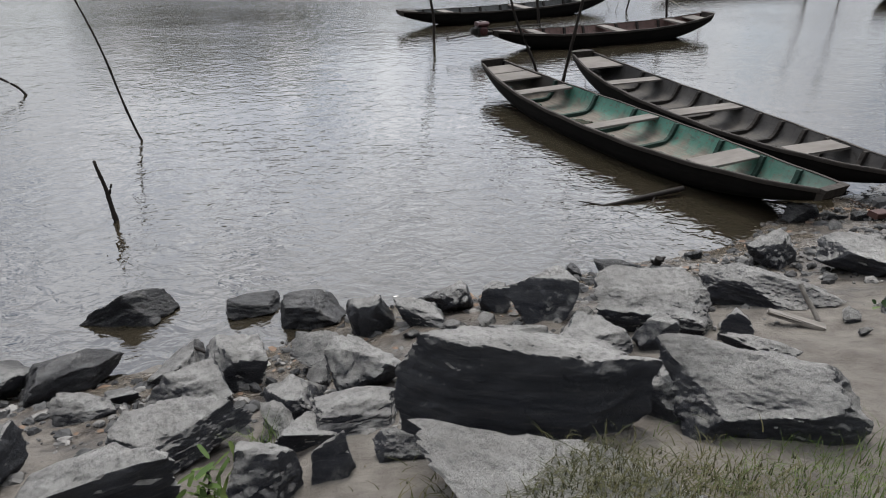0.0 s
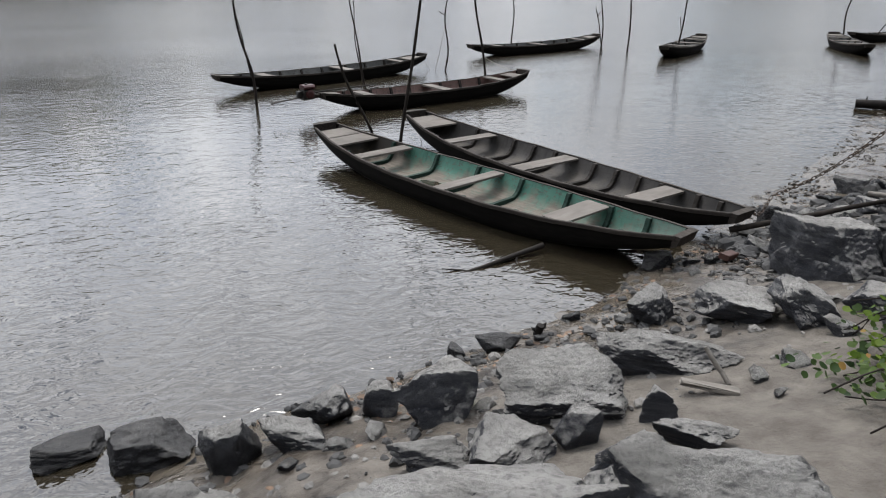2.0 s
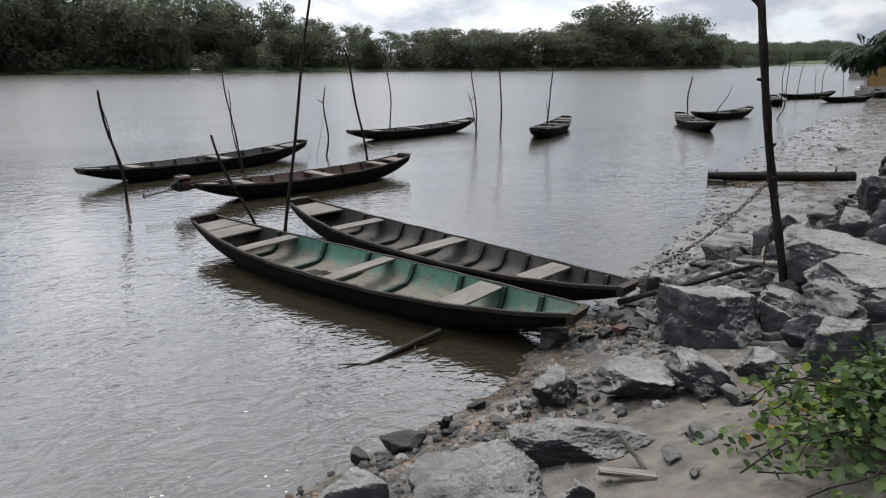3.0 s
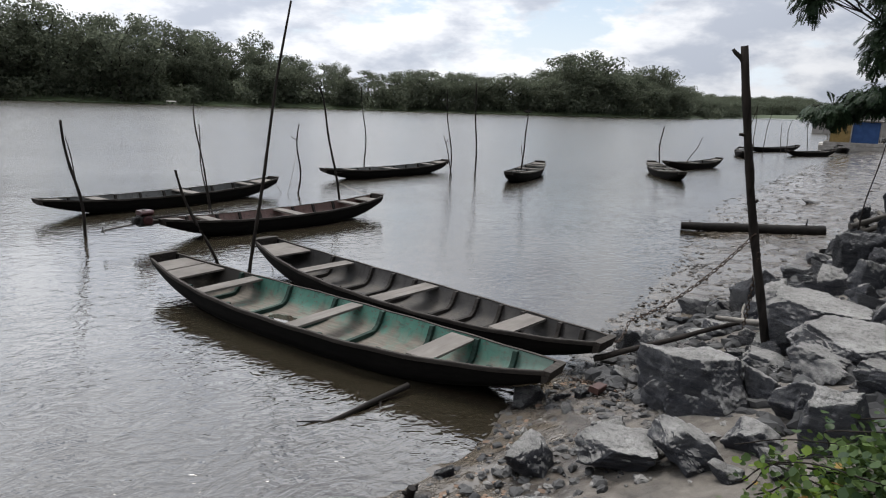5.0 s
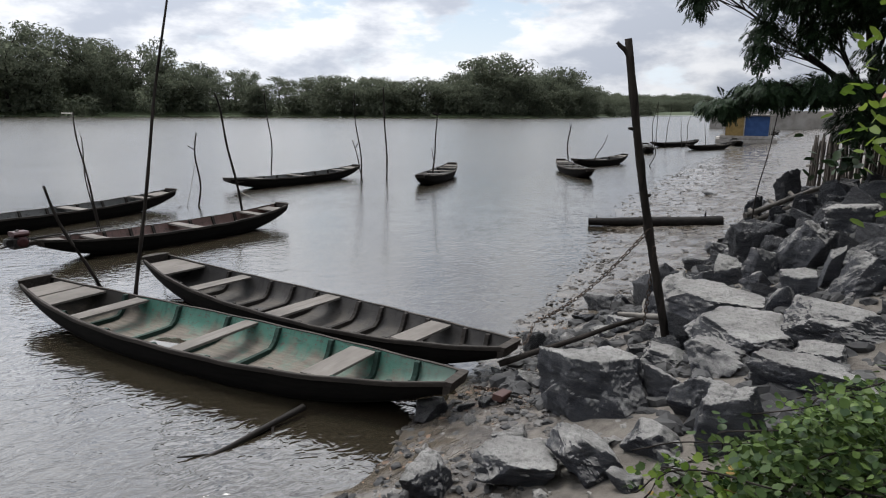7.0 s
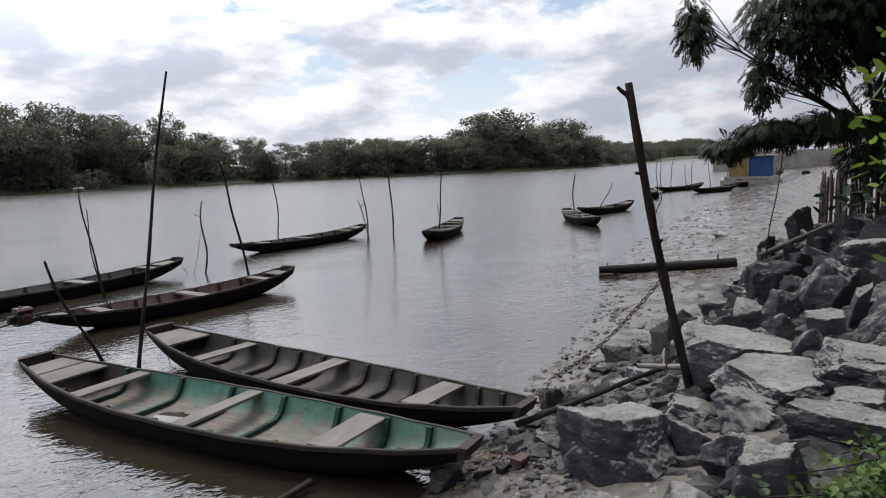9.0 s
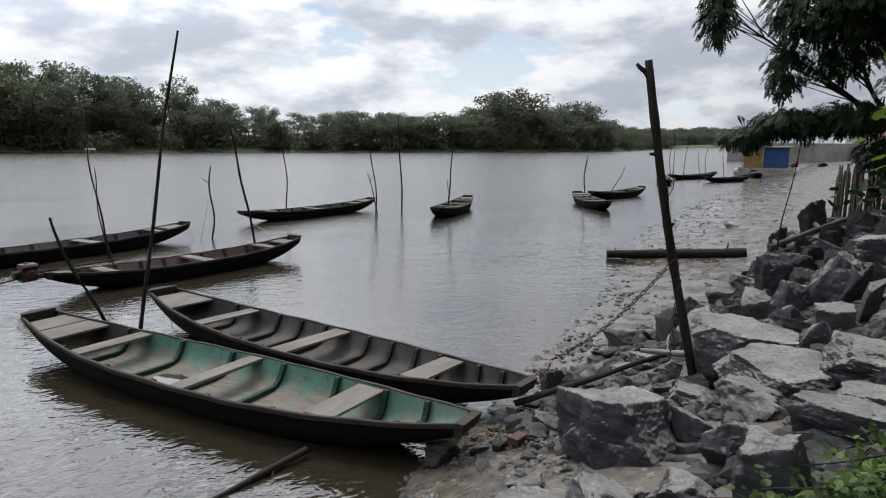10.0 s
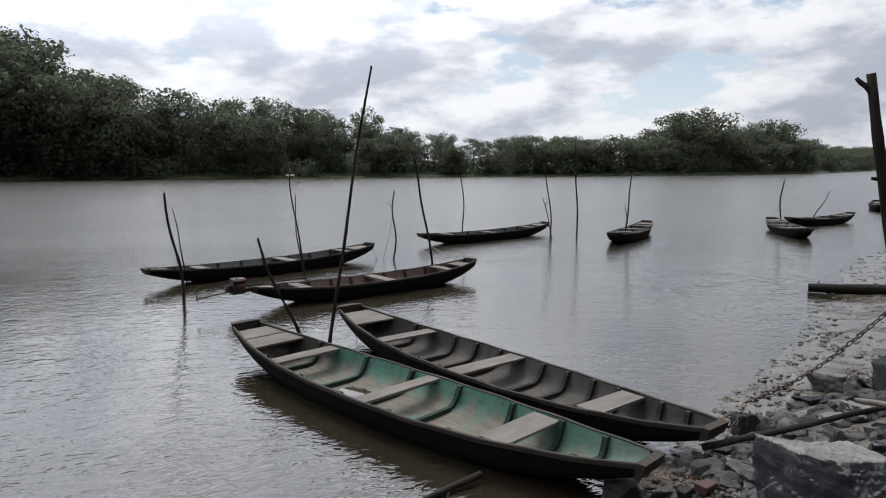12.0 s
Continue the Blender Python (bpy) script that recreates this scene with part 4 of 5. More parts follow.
# ---- timber on the shore ----
def timber(name, a, b, r0, r1, material, label, sway=0.03, seed=0, twigs=(), sides=12, category="log"):
    pts = bent(a, b, 16, sway, seed)
    o = Vector(a)
    rad = [r0 + (r1 - r0) * i / 16 for i in range(17)]
    parts = [tube([p - o for p in pts], rad, sides, seed, 0.05)]
    for at, way, r in twigs:
        p = pts[int(at * 16)] - o
        parts.append(tube(bent(p, p + Vector(way), 4, 0.008, seed + 5), [r, r * 0.9, r * 0.8, r * 0.7, r * 0.4], 6, seed, 0.08))
    return thing(name, mesh_of(name, *join(parts), material, True, 50), Matrix.Translation(o), label, category)


timber("floating_log", (11.05, 13.05, 0.09), (13.30, 11.35, 0.17), 0.085, 0.135, WET_WOOD, "wet black log lying from the mud into water", 0.01, 3, [(0.92, (0, 0, 0.24), 0.022), (0.1, (0, 0, 0.14), 0.018)])
timber("sunken_branch", (1.55, 6.60, -0.03), (2.62, 7.03, 0.06), 0.014, 0.030, WET_WOOD, "dark driftwood branch half sunk at the edge", 0.02, 4, [(0.75, (-0.06, -0.14, -0.06), 0.012), (0.3, (-0.25, 0.03, 0.03), 0.01)], category="branch")
timber("mooring_timber", (4.40, 6.77, 0.20), (5.75, 6.36, 0.56), 0.030, 0.020, BARK, "long dark pole leaning across the rocks", 0.02, 5, category="branch")
timber("forked_branch", (5.72, 6.05, 0.66), (5.50, 6.42, 0.62), 0.03, 0.02, DRIFT, "short bleached forked branch among rocks", 0.02, 6, [(0.5, (0.18, 0.16, 0.10), 0.016)], category="branch")
thing("driftwood_board", mesh_of("driftwood_board", *block(-0.135, -0.028, -0.010, 0.135, 0.028, 0.010, 0.006, 0.012, 7), DRIFT), pose(2.42, 3.86, land(2.42, 3.86) + 0.035, 6, 4, -22), "bleached split driftwood board lying on sand", "board")
timber("driftwood_stick", (2.55, 3.90, land(2.55, 3.90)), (2.47, 4.02, 0.72), 0.014, 0.012, DRIFT, "small upright driftwood stub in sand", 0.004, 8, category="branch")
timber("mud_stub", (2.05, 5.42, 0.02), (2.07, 5.40, 0.13), 0.035, 0.028, WET_WOOD, "black wooden stub sticking from mud", 0.0, 9, [(0.5, (0.06, 0.01, 0.06), 0.02), (0.4, (-0.05, 0.0, 0.05), 0.018)], category="stump")
timber("twig", (-1.0, 3.95, 0.16), (-0.62, 3.80, 0.22), 0.012, 0.009, WET_WOOD, "thin dark twig caught between rocks", 0.01, 10, category="branch")
for k, dz in enumerate((0.0, 0.13)):
    timber("bamboo_pole", (12.7, 10.28 + 0.10 * k, 0.36 + dz), (14.9, 10.05 + 0.12 * k, 0.86 + dz), 0.055, 0.05, BAMBOO, "grey bamboo pole resting on the rock slope", 0.01, 60 + k, category="pole")
for k in range(3):
    x = 13.0 + 0.6 * k
    timber("bamboo_tie", (x, 10.25 - 0.02 * k, 0.40 + 0.14 * k), (x + 0.05, 10.55 - 0.02 * k, 0.58 + 0.14 * k), 0.04, 0.04, DRIFT, "pale wrapped tie across bamboo poles", 0.0, 70 + k, category="tie")


# ---- chains ----
def link_mesh():
    v, f = [], []
    n, s = 12, 5
    for i in range(n):
        t = 2 * math.pi * i / n
        cx, cy = 0.022 * math.cos(t) + (0.012 if math.cos(t) > 0 else -0.012), 0.014 * math.sin(t)
        for k in range(s):
            q = 2 * math.pi * k / s
            v.append((cx + 0.0045 * math.cos(q) * math.cos(t), cy + 0.0045 * math.cos(q) * math.sin(t), 0.0045 * math.sin(q)))
    for i in range(n):
        for k in range(s):
            f.append((i * s + k, i * s + (k + 1) % s, ((i + 1) % n) * s + (k + 1) % s, ((i + 1) % n) * s + k))
    return mesh_of("link", v, f, IRON, True)


LINK = link_mesh()


def chain(a, b, sag, label):
    root = thing("chain", None, Matrix.Translation(a), label, "chain")
    a, b = Vector(a), Vector(b)
    fine = [a.lerp(b, i / 200) - Vector((0, 0, sag * math.sin(math.pi * i / 200))) for i in range(201)]
    total = sum((fine[i + 1] - fine[i]).length for i in range(200))
    count = int(total / 0.054)
    run, k = 0.0, 0
    for i in range(200):
        step = (fine[i + 1] - fine[i]).length
        while k < count and run + step >= (k + 0.5) * 0.054:
            d = (fine[i + 1] - fine[i]).normalized()
            m = d.to_track_quat("X", "Z").to_matrix().to_4x4()
            part("link", LINK, root, m=Matrix.Translation(fine[i] - a) @ m @ pose(0, 0, 0, 90 * (k % 2) + 12, 0, 0))
            k += 1
        run += step
    return root


chain((5.19, 5.82, 1.55), (5.00, 7.05, 0.42), 0.10, "rusty mooring chain from the post to a canoe")
chain((5.00, 7.05, 0.42), (4.62, 6.80, 0.36), 0.10, "rusty chain end lying at a canoe")
chain((5.24, 5.80, 1.40), (5.50, 6.10, 0.60), 0.12, "rusty chain hanging from the mooring post")
chain((3.80, 6.25, 0.30), (4.60, 6.55, 0.20), 0.10, "rusty chain joining two canoe ends")


# ---- fence of stakes ----
def build_fence():
    root = thing("stake_fence", None, pose(17.2, 12.0, 0), "rough fence of upright wooden stakes on the bank", "fence")
    rng = random.Random(9)
    n = 64
    for i in range(n):
        t = i / (n - 1)
        x, y = -1.9 * t + rng.uniform(-0.05, 0.05), -3.6 * t + rng.uniform(-0.03, 0.03)
        z = land(17.2 + x, 12.0 + y)
        h = rng.uniform(1.2, 1.6)
        pts = bent((x, y, z - 0.15), (x + rng.uniform(-0.04, 0.04), y + rng.uniform(-0.04, 0.04), z + h), 6, 0.012, i)
        r = rng.uniform(0.02, 0.036)
        part("stake", mesh_of("stake", *tube(pts, [r] * 6 + [r * 0.7], 7, i, 0.1), STAKE, True), root)
    z0, z1 = land(17.2, 12.0), land(15.3, 8.4)
    part("rail", mesh_of("rail", *tube(bent((0.1, 0.1, z0 + 0.75), (-1.9, -3.6, z1 + 0.8), 10, 0.02, 3), [0.035] * 11, 7, 3, 0.1), DRIFT, True), root, "pale horizontal pole")


build_fence()


# ---- houseboat, far wall and houses ----
def build_houseboat():
    root = thing("houseboat", None, pose(50.5, 38.3, 0.0, 0, 0, -54), "moored houseboat with blue and ochre cabin sides", "houseboat")
    hull = []
    for x0, x1, z0, z1 in ((-2.3, 2.3, -0.2, 0.45), (-2.0, 2.0, 0.45, 0.5)):
        hull.append(block(x0, -1.5, z0, x1, 1.6, z1, 0.15))
    part("hull", mesh_of("hull", *join(hull), GREY_BOARD), root, "pale wooden hull")
    part("cabin", mesh_of("cabin", *block(-1.65, -1.2, 0.5, 1.65, 1.4, 2.2, 0.02), GREY_BOARD), root)
    part("side_panel", mesh_of("side_panel", *block(-1.6, -1.235, 0.55, -0.25, -1.2, 2.15, 0.01), YELLOW_SHEET), root, "ochre boards")
    part("tarpaulin", mesh_of("tarpaulin", *block(-0.2, -1.24, 0.55, 1.6, -1.2, 2.15, 0.01), BLUE_SHEET), root, "blue tarpaulin")
    part("roof", mesh_of("roof", *block(-1.85, -1.45, 2.2, 1.9, 1.6, 2.3, 0.03), GREY_BOARD), root)
    for x in (-1.75, -0.22, 1.75):
        part("post", mesh_of("post", *block(x - 0.04, -1.35, 0.4, x + 0.04, -1.26, 2.2, 0.01), GREY_BOARD), root)


def build_far_wall():
    thing("quay_wall", mesh_of("quay_wall", *block(-17, -0.3, -1.5, 17, 0.3, 2.4, 0.05), CONCRETE), pose(99, 59.5, 0.3, 0, 0, -52), "long low stained concrete quay wall", "wall")
    for k, (x, y, w, h) in enumerate([(108, 62, 9, 3.2), (116, 56, 8, 3.6), (112, 48, 10, 3.0)]):
        root = thing("house", None, pose(x, y, land(x, y) + 0.4, 0, 0, -50 + 8 * k), "small white house with a clay roof behind the wall", "house")
        part("wall", mesh_of("wall", *block(-w / 2, -3, -1, w / 2, 3, h, 0.02), WHITE_WALL), root)
        v = [(-w / 2 - 0.4, -3.5, h - 0.1), (w / 2 + 0.4, -3.5, h - 0.1), (w / 2 + 0.4, 0, h + 1.5), (-w / 2 - 0.4, 0, h + 1.5), (w / 2 + 0.4, 3.5, h - 0.1), (-w / 2 - 0.4, 3.5, h - 0.1)]
        part("roof", mesh_of("roof", v, [(0, 1, 2, 3), (3, 2, 4, 5), (0, 3, 5), (1, 4, 2), (0, 5, 4, 1)], ROOF_TILE), root, "clay tiles")
        for i, t in enumerate((-0.3, 0.25)):
            part("window", mesh_of("window", *block(w * t - 0.5, -3.05, 1.1, w * t + 0.5, -2.95, 2.2, 0.02), DARK_GAP), root)
            frame_box = join([block(w * t - 0.58, -3.1, 1.02, w * t + 0.58, -3.0, 1.1, 0.01), block(w * t - 0.58, -3.1, 2.2, w * t + 0.58, -3.0, 2.28, 0.01)])
            part("window_frame", mesh_of("window_frame", *frame_box, GREY_BOARD), root.children[-1])
    for k, (x, y) in enumerate([(62, 45), (66, 47), (71, 50)]):
        canoe("dark_canoe", "dark canoe lying off the quay", (x + 2.4, y + 1), (x - 2.4, y - 0.5), 0.9, BLACK_PAINT, RIB_WOOD, [0.5], [(0.3, 0.2)], [])
    # a small pale landing stage on the far shore
    root = thing("landing_stage", None, pose(2.6, 160.5, 0, 0, 0, 4) @ Matrix.Diagonal((0.5, 0.5, 0.36, 1)), "small pale landing shelter on the far shore", "shelter")
    part("deck", mesh_of("deck", *block(-2.4, -1, 0.3, 2.4, 1, 0.5, 0.03), GREY_BOARD), root)
    part("roof", mesh_of("roof", [(-2, -1.2, 1.9), (2, -1.2, 1.9), (2, 0, 2.6), (-2, 0, 2.6), (2, 1.2, 1.9), (-2, 1.2, 1.9)], [(0, 1, 2, 3), (3, 2, 4, 5), (0, 3, 5), (1, 4, 2), (0, 5, 4, 1)], GREY_BOARD), root)
    for x in (-1.8, 1.8):
        for y in (-0.9, 0.9):
            part("post", mesh_of("post", *block(x - 0.07, y - 0.07, -0.6, x + 0.07, y + 0.07, 2.0, 0.01), GREY_BOARD), root)


build_houseboat()
build_far_wall()


# ---- mooring ropes ----
def rope(a, b, sag, label):
    pts = bent(a, b, 14, 0.015, int(a[0] * 10), sag)
    o = Vector(a)
    thing("mooring_rope", mesh_of("mooring_rope", *tube([p - o for p in pts], [0.006] * 15, 5, 1), DRIFT, True), Matrix.Translation(o), label, "rope", "mooring ropes")


rope((3.36, 20.02, 0.38), (3.62, 19.95, -0.05), 0.0, "thin pale rope from a canoe into the water")
rope((3.98, 19.75, 1.25), (3.70, 19.80, -0.05), 0.05, "thin pale rope hanging from a pole")
rope((10.5, 25.1, 0.38), (9.80, 23.15, 0.45), 0.12, "thin pale rope from a canoe to a pole")
rope((2.20, 12.0, 0.30), (2.12, 11.9, -0.05), 0.0, "thin pale rope from a canoe end into the water")
rope((5.38, 16.72, 0.36), (4.50, 17.2, 0.60), 0.08, "thin pale rope tying a canoe to its pole")


# ---- plants ----
def leaf_cloud(lobes, count, size0, size1, seed, shell=0.55):
    """Leaf clumps (bent quads) spread over the outer part of several lobes."""
    rng = np.random.RandomState(seed)
    vol = np.array([l[3] * l[4] * l[5] for l in lobes]) ** 0.7
    pick = rng.choice(len(lobes), count, p=vol / vol.sum())
    lob = np.array(lobes)[pick]
    d = rng.normal(0, 1, (count, 3))
    d /= np.linalg.norm(d, axis=1)[:, None]
    r = rng.uniform(shell, 1.08, count) ** 0.8
    c = lob[:, :3] + d * lob[:, 3:6] * r[:, None]
    n = d + rng.normal(0, 0.6, (count, 3)) + np.array([0, 0, 0.35])
    n /= np.linalg.norm(n, axis=1)[:, None]
    a = np.cross(n, rng.normal(0, 1, (count, 3)))
    a /= np.linalg.norm(a, axis=1)[:, None]
    b = np.cross(n, a)
    s = rng.uniform(size0, size1, count)[:, None]
    v = np.stack([c - a * s, c - b * s * 0.55 + n * s * 0.15, c + a * s, c + b * s * 0.55 + n * s * 0.15], 1).reshape(-1, 3)
    f = np.arange(count * 4).reshape(-1, 4)
    return v.tolist(), f.tolist()


def forest_tree(seed, spread):
    """A broad-leaved tree of unit height, its base at the origin."""
    rng = random.Random(seed)
    root = new("forest_tree")
    tips = []
    fork = rng.uniform(0.28, 0.42)
    trunk = bent((0, 0, -0.08), (rng.uniform(-0.04, 0.04), 0, fork), 5, 0.01, seed)
    parts = [tube(trunk, [0.026, 0.022, 0.020, 0.018, 0.017, 0.016], 7, seed, 0.1)]
    for k in range(6):
        a = k * 1.05 + rng.uniform(-0.3, 0.3)
        e = Vector((math.cos(a) * spread * rng.uniform(0.45, 0.9), math.sin(a) * spread * rng.uniform(0.45, 0.9), rng.uniform(0.62, 0.9)))
        tips.append(e)
        parts.append(tube(bent(trunk[-1], e, 5, 0.02, seed + k), [0.013, 0.011, 0.009, 0.007, 0.005, 0.003], 5, seed, 0.1))
    part("trunk", mesh_of("trunk", *join(parts), BARK, True), root)
    lobes = []
    for e in tips:
        lobes.append((e.x, e.y, e.z, rng.uniform(0.13, 0.22), rng.uniform(0.13, 0.22), rng.uniform(0.07, 0.14)))
        lobes.append((e.x * 0.7 + rng.uniform(-0.1, 0.1), e.y * 0.7 + rng.uniform(-0.1, 0.1), e.z - rng.uniform(0.08, 0.25), 0.17, 0.17, 0.12))
    lobes.append((0, 0, 0.86, 0.17, 0.17, 0.13))
    for k in range(6):
        lobes.append((rng.uniform(-0.25, 0.25), rng.uniform(-0.25, 0.25), rng.uniform(0.12, 0.5), 0.24, 0.24, 0.2))
    part("crown", mesh_of("crown", *leaf_cloud(lobes, 3600, 0.013, 0.032, seed, 0.35), FAR_LEAF), root)
    return tagged(root, "broad river-forest tree on the far bank", "tree", "trees of the far bank")


def build_forest():
    kinds = [forest_tree(700 + k, (0.34, 0.42, 0.5, 0.38, 0.46, 0.55)[k]) for k in range(6)]
    rng = random.Random(21)
    tops = ([-140, -60, -47, -27, -8, 9, 25, 43, 60, 82, 99, 106, 115, 124, 131, 140, 150, 160, 185, 230, 300, 420, 700],
            [36, 37, 31, 23.5, 21, 19.5, 15, 12.5, 11.5, 11.5, 11, 13, 17, 18, 14.5, 15.5, 16, 14.5, 11.5, 11.5, 12.5, 16, 24])
    first = set()
    pts = [(Vector((*a, 0)), Vector((*b, 0))) for a, b in zip(FAR_SHORE[1:-2], FAR_SHORE[2:-1])]
    for row, (gap, depth, cut) in enumerate(((6.4, 5.0, 0.72), (8.0, 13.0, 0.92), (10.5, 24.0, 1.0))):
        for a, b in pts:
            length = (b - a).length
            normal = Vector((-(b - a).y, (b - a).x, 0)).normalized()
            for i in range(int(length / gap) + 1):
                p = a.lerp(b, (i + rng.random()) * gap / length) + normal * (depth + rng.uniform(-2.5, 2.5))
                if not -95 < p.x < 520:
                    continue
                z = land(p.x, p.y)
                total = float(np.interp(p.x, *tops)) * cut * rng.uniform(0.84, 1.04)
                h = max(total - z, 5.0)
                wide = rng.uniform(0.9, 1.25) if h > 9 else rng.uniform(1.2, 1.6)
                m = pose(p.x, p.y, z, 0, 0, rng.uniform(0, 360)) @ Matrix.Diagonal((h * wide, h * wide, h, 1))
                k = rng.randrange(6)
                if k not in first:
                    first.add(k)
                    kinds[k].matrix_basis = m
                    continue
                ob = copy_thing(kinds[k], pose(0, 0, 0))
                ob.matrix_basis = m
    # the tallest crowns stand out over the rest
    for k, (x, y, h, wide) in enumerate([(112, 172, 16.0, 1.25), (119, 174, 17.5, 1.2), (136, 176, 13.5, 0.9), (146, 180, 14.5, 0.7), (152, 182, 15.0, 1.1), (24, 186, 14.0, 0.9), (80, 168, 8.5, 1.5), (86, 167, 9.5, 1.5), (92, 168, 9.0, 1.5), (66, 170, 9.5, 1.5), (101, 168, 9.0, 1.4)]):
        ob = copy_thing(kinds[(k * 2 + 2) % 6], pose(0, 0, 0))
        ob.matrix_basis = pose(x, y, land(x, y), 0, 0, 40 * k) @ Matrix.Diagonal((h * wide, h * wide, h, 1))
    # low scrub that hangs over the water's edge
    lobes = []
    for a, b in pts:
        length = (b - a).length
        normal = Vector((-(b - a).y, (b - a).x, 0)).normalized()
        for i in range(int(length / 2.2) + 2):
            p = a.lerp(b, (i + rng.random()) * 2.2 / length) + normal * rng.uniform(0.5, 5)
            if -95 < p.x < 520:
                s = rng.uniform(1.8, 3.6)
                lobes.append((p.x, p.y, max(land(p.x, p.y), 0) + s * 0.55, s, s, s * rng.uniform(0.6, 1.1)))
    thing("scrub", mesh_of("scrub", *leaf_cloud(lobes, 42000, 0.25, 0.6, 33, 0.5), FAR_LEAF), Matrix(), "dense dark scrub along the far waterline", "scrub", kind="stuff")


build_forest()


def feather(rng, base, way, size):
    """A feathery compound leaf: pairs of narrow leaflets on a drooping stalk."""
    v, f = [], []
    d = Vector(way).normalized()
    side = d.cross(Vector((0, 0, 1)))
    side = side.normalized() if side.length > 0.1 else Vector((1, 0, 0))
    p = Vector(base)
    for i in range(12):
        d = (d + Vector((0, 0, -0.10))).normalized()
        p = p + d * size / 12
        for s in (-1, 1):
            w = (side * s + d * 0.45 + Vector((rng.uniform(-0.2, 0.2), rng.uniform(-0.2, 0.2), rng.uniform(-0.5, 0.1)))).normalized()
            ln = size * 0.27 * math.sin(0.35 + 2.5 * i / 12)
            t = d.cross(w).normalized().cross(w) * ln * 0.24
            o = len(v)
            v += [p, p + w * ln * 0.5 + t, p + w * ln, p + w * ln * 0.5 - t]
            f.append((o, o + 1, o + 2, o + 3))
    return v, f


def build_bank_tree():
    rng = random.Random(77)
    root = thing("bank_tree", None, Matrix(), "dark feathery tree leaning out from the bank, canopy extended unseen for shade", "tree")
    stem = bent((17.0, 9.6, land(17.0, 9.6) - 0.3), (15.6, 9.9, 3.0), 8, 0.08, 4)
    part("trunk", mesh_of("trunk", *tube(stem, [0.19, 0.17, 0.15, 0.14, 0.13, 0.125, 0.12, 0.11, 0.10], 10, 4, 0.06), BARK, True), root)
    lobes = [  # x, y, z, radii, sprays
        (11.4, 10.85, 4.85, 0.25, 0.25, 0.62, 40), (12.75, 9.9, 4.9, 0.8, 0.8, 0.75, 130), (13.5, 9.3, 5.0, 1.1, 1.0, 0.9, 200),
        (14.1, 8.8, 4.8, 1.1, 1.0, 0.8, 170), (12.6, 10.3, 3.85, 0.28, 0.28, 0.55, 36), (13.4, 9.8, 4.0, 0.5, 0.5, 0.4, 40),
        (12.85, 10.2, 2.92, 0.75, 0.6, 0.24, 90), (12.25, 10.75, 2.66, 0.45, 0.4, 0.17, 45), (13.7, 9.6, 3.0, 0.8, 0.7, 0.30, 80),
        (14.4, 9.2, 2.4, 0.6, 0.6, 0.45, 60), (13.5, 9.3, 6.1, 1.7, 1.5, 0.8, 180), (15.2, 8.6, 4.9, 1.8, 1.6, 1.3, 220), (14.9, 9.0, 3.6, 0.8, 0.8, 0.4, 50),
        # added lobes out of view, to keep skylight off the right slope
        (10.0, 5.4, 6.3, 2.2, 2.0, 0.8, 190), (8.0, 3.2, 6.1, 2.0, 1.8, 0.8, 170), (12.2, 6.6, 6.0, 2.2, 1.8, 0.9, 190)]
    for i, (x, y, z, a, b, c, n) in enumerate(lobes):
        j = 5 + i % 4
        limb = bent(stem[j], (x, y, z), 9, 0.12, 50 + i, -0.15)
        parts = [tube(limb, [0.055 - 0.0052 * k for k in range(10)], 6, i, 0.08)]
        leaves = []
        for k in range(int(n * 5.2)):
            d = Vector((rng.gauss(0, 1), rng.gauss(0, 1), rng.gauss(0, 1))).normalized() * rng.uniform(0.25, 1.0) ** 0.6
            p = Vector((x + d.x * a, y + d.y * b, z + d.z * c))
            way = Vector((d.x + rng.uniform(-0.7, 0.7), d.y + rng.uniform(-0.7, 0.7), rng.uniform(-0.9, 0.15)))
            leaves.append(feather(rng, p, way, rng.uniform(0.20, 0.34)))
            if k % 20 == 0:
                q = limb[rng.randrange(5, 10)]
                parts.append(tube(bent(q, p, 3, 0.04, k), [0.014, 0.010, 0.008, 0.005], 4, k))
        part("limb", mesh_of("limb", *join(parts), BARK, True), root)
        part("foliage", mesh_of("foliage", *join(leaves), TREE_LEAF), root)


build_bank_tree()


def round_leaf(name, material, seed, sides=9, cup=0.16, long=1.0):
    rng = random.Random(seed)
    v = [(0, 0, 0.0)]
    for k in range(sides):
        t = 2 * math.pi * k / sides
        r = 1 + rng.uniform(-0.07, 0.07) - (0.28 if k == 0 else 0)
        v.append((math.cos(t) * r * long, math.sin(t) * r, cup * abs(math.sin(t)) + rng.uniform(-0.04, 0.04)))
    f = [(0, 1 + k, 1 + (k + 1) % sides) for k in range(sides)]
    return mesh_of(name, v, f, material, True)


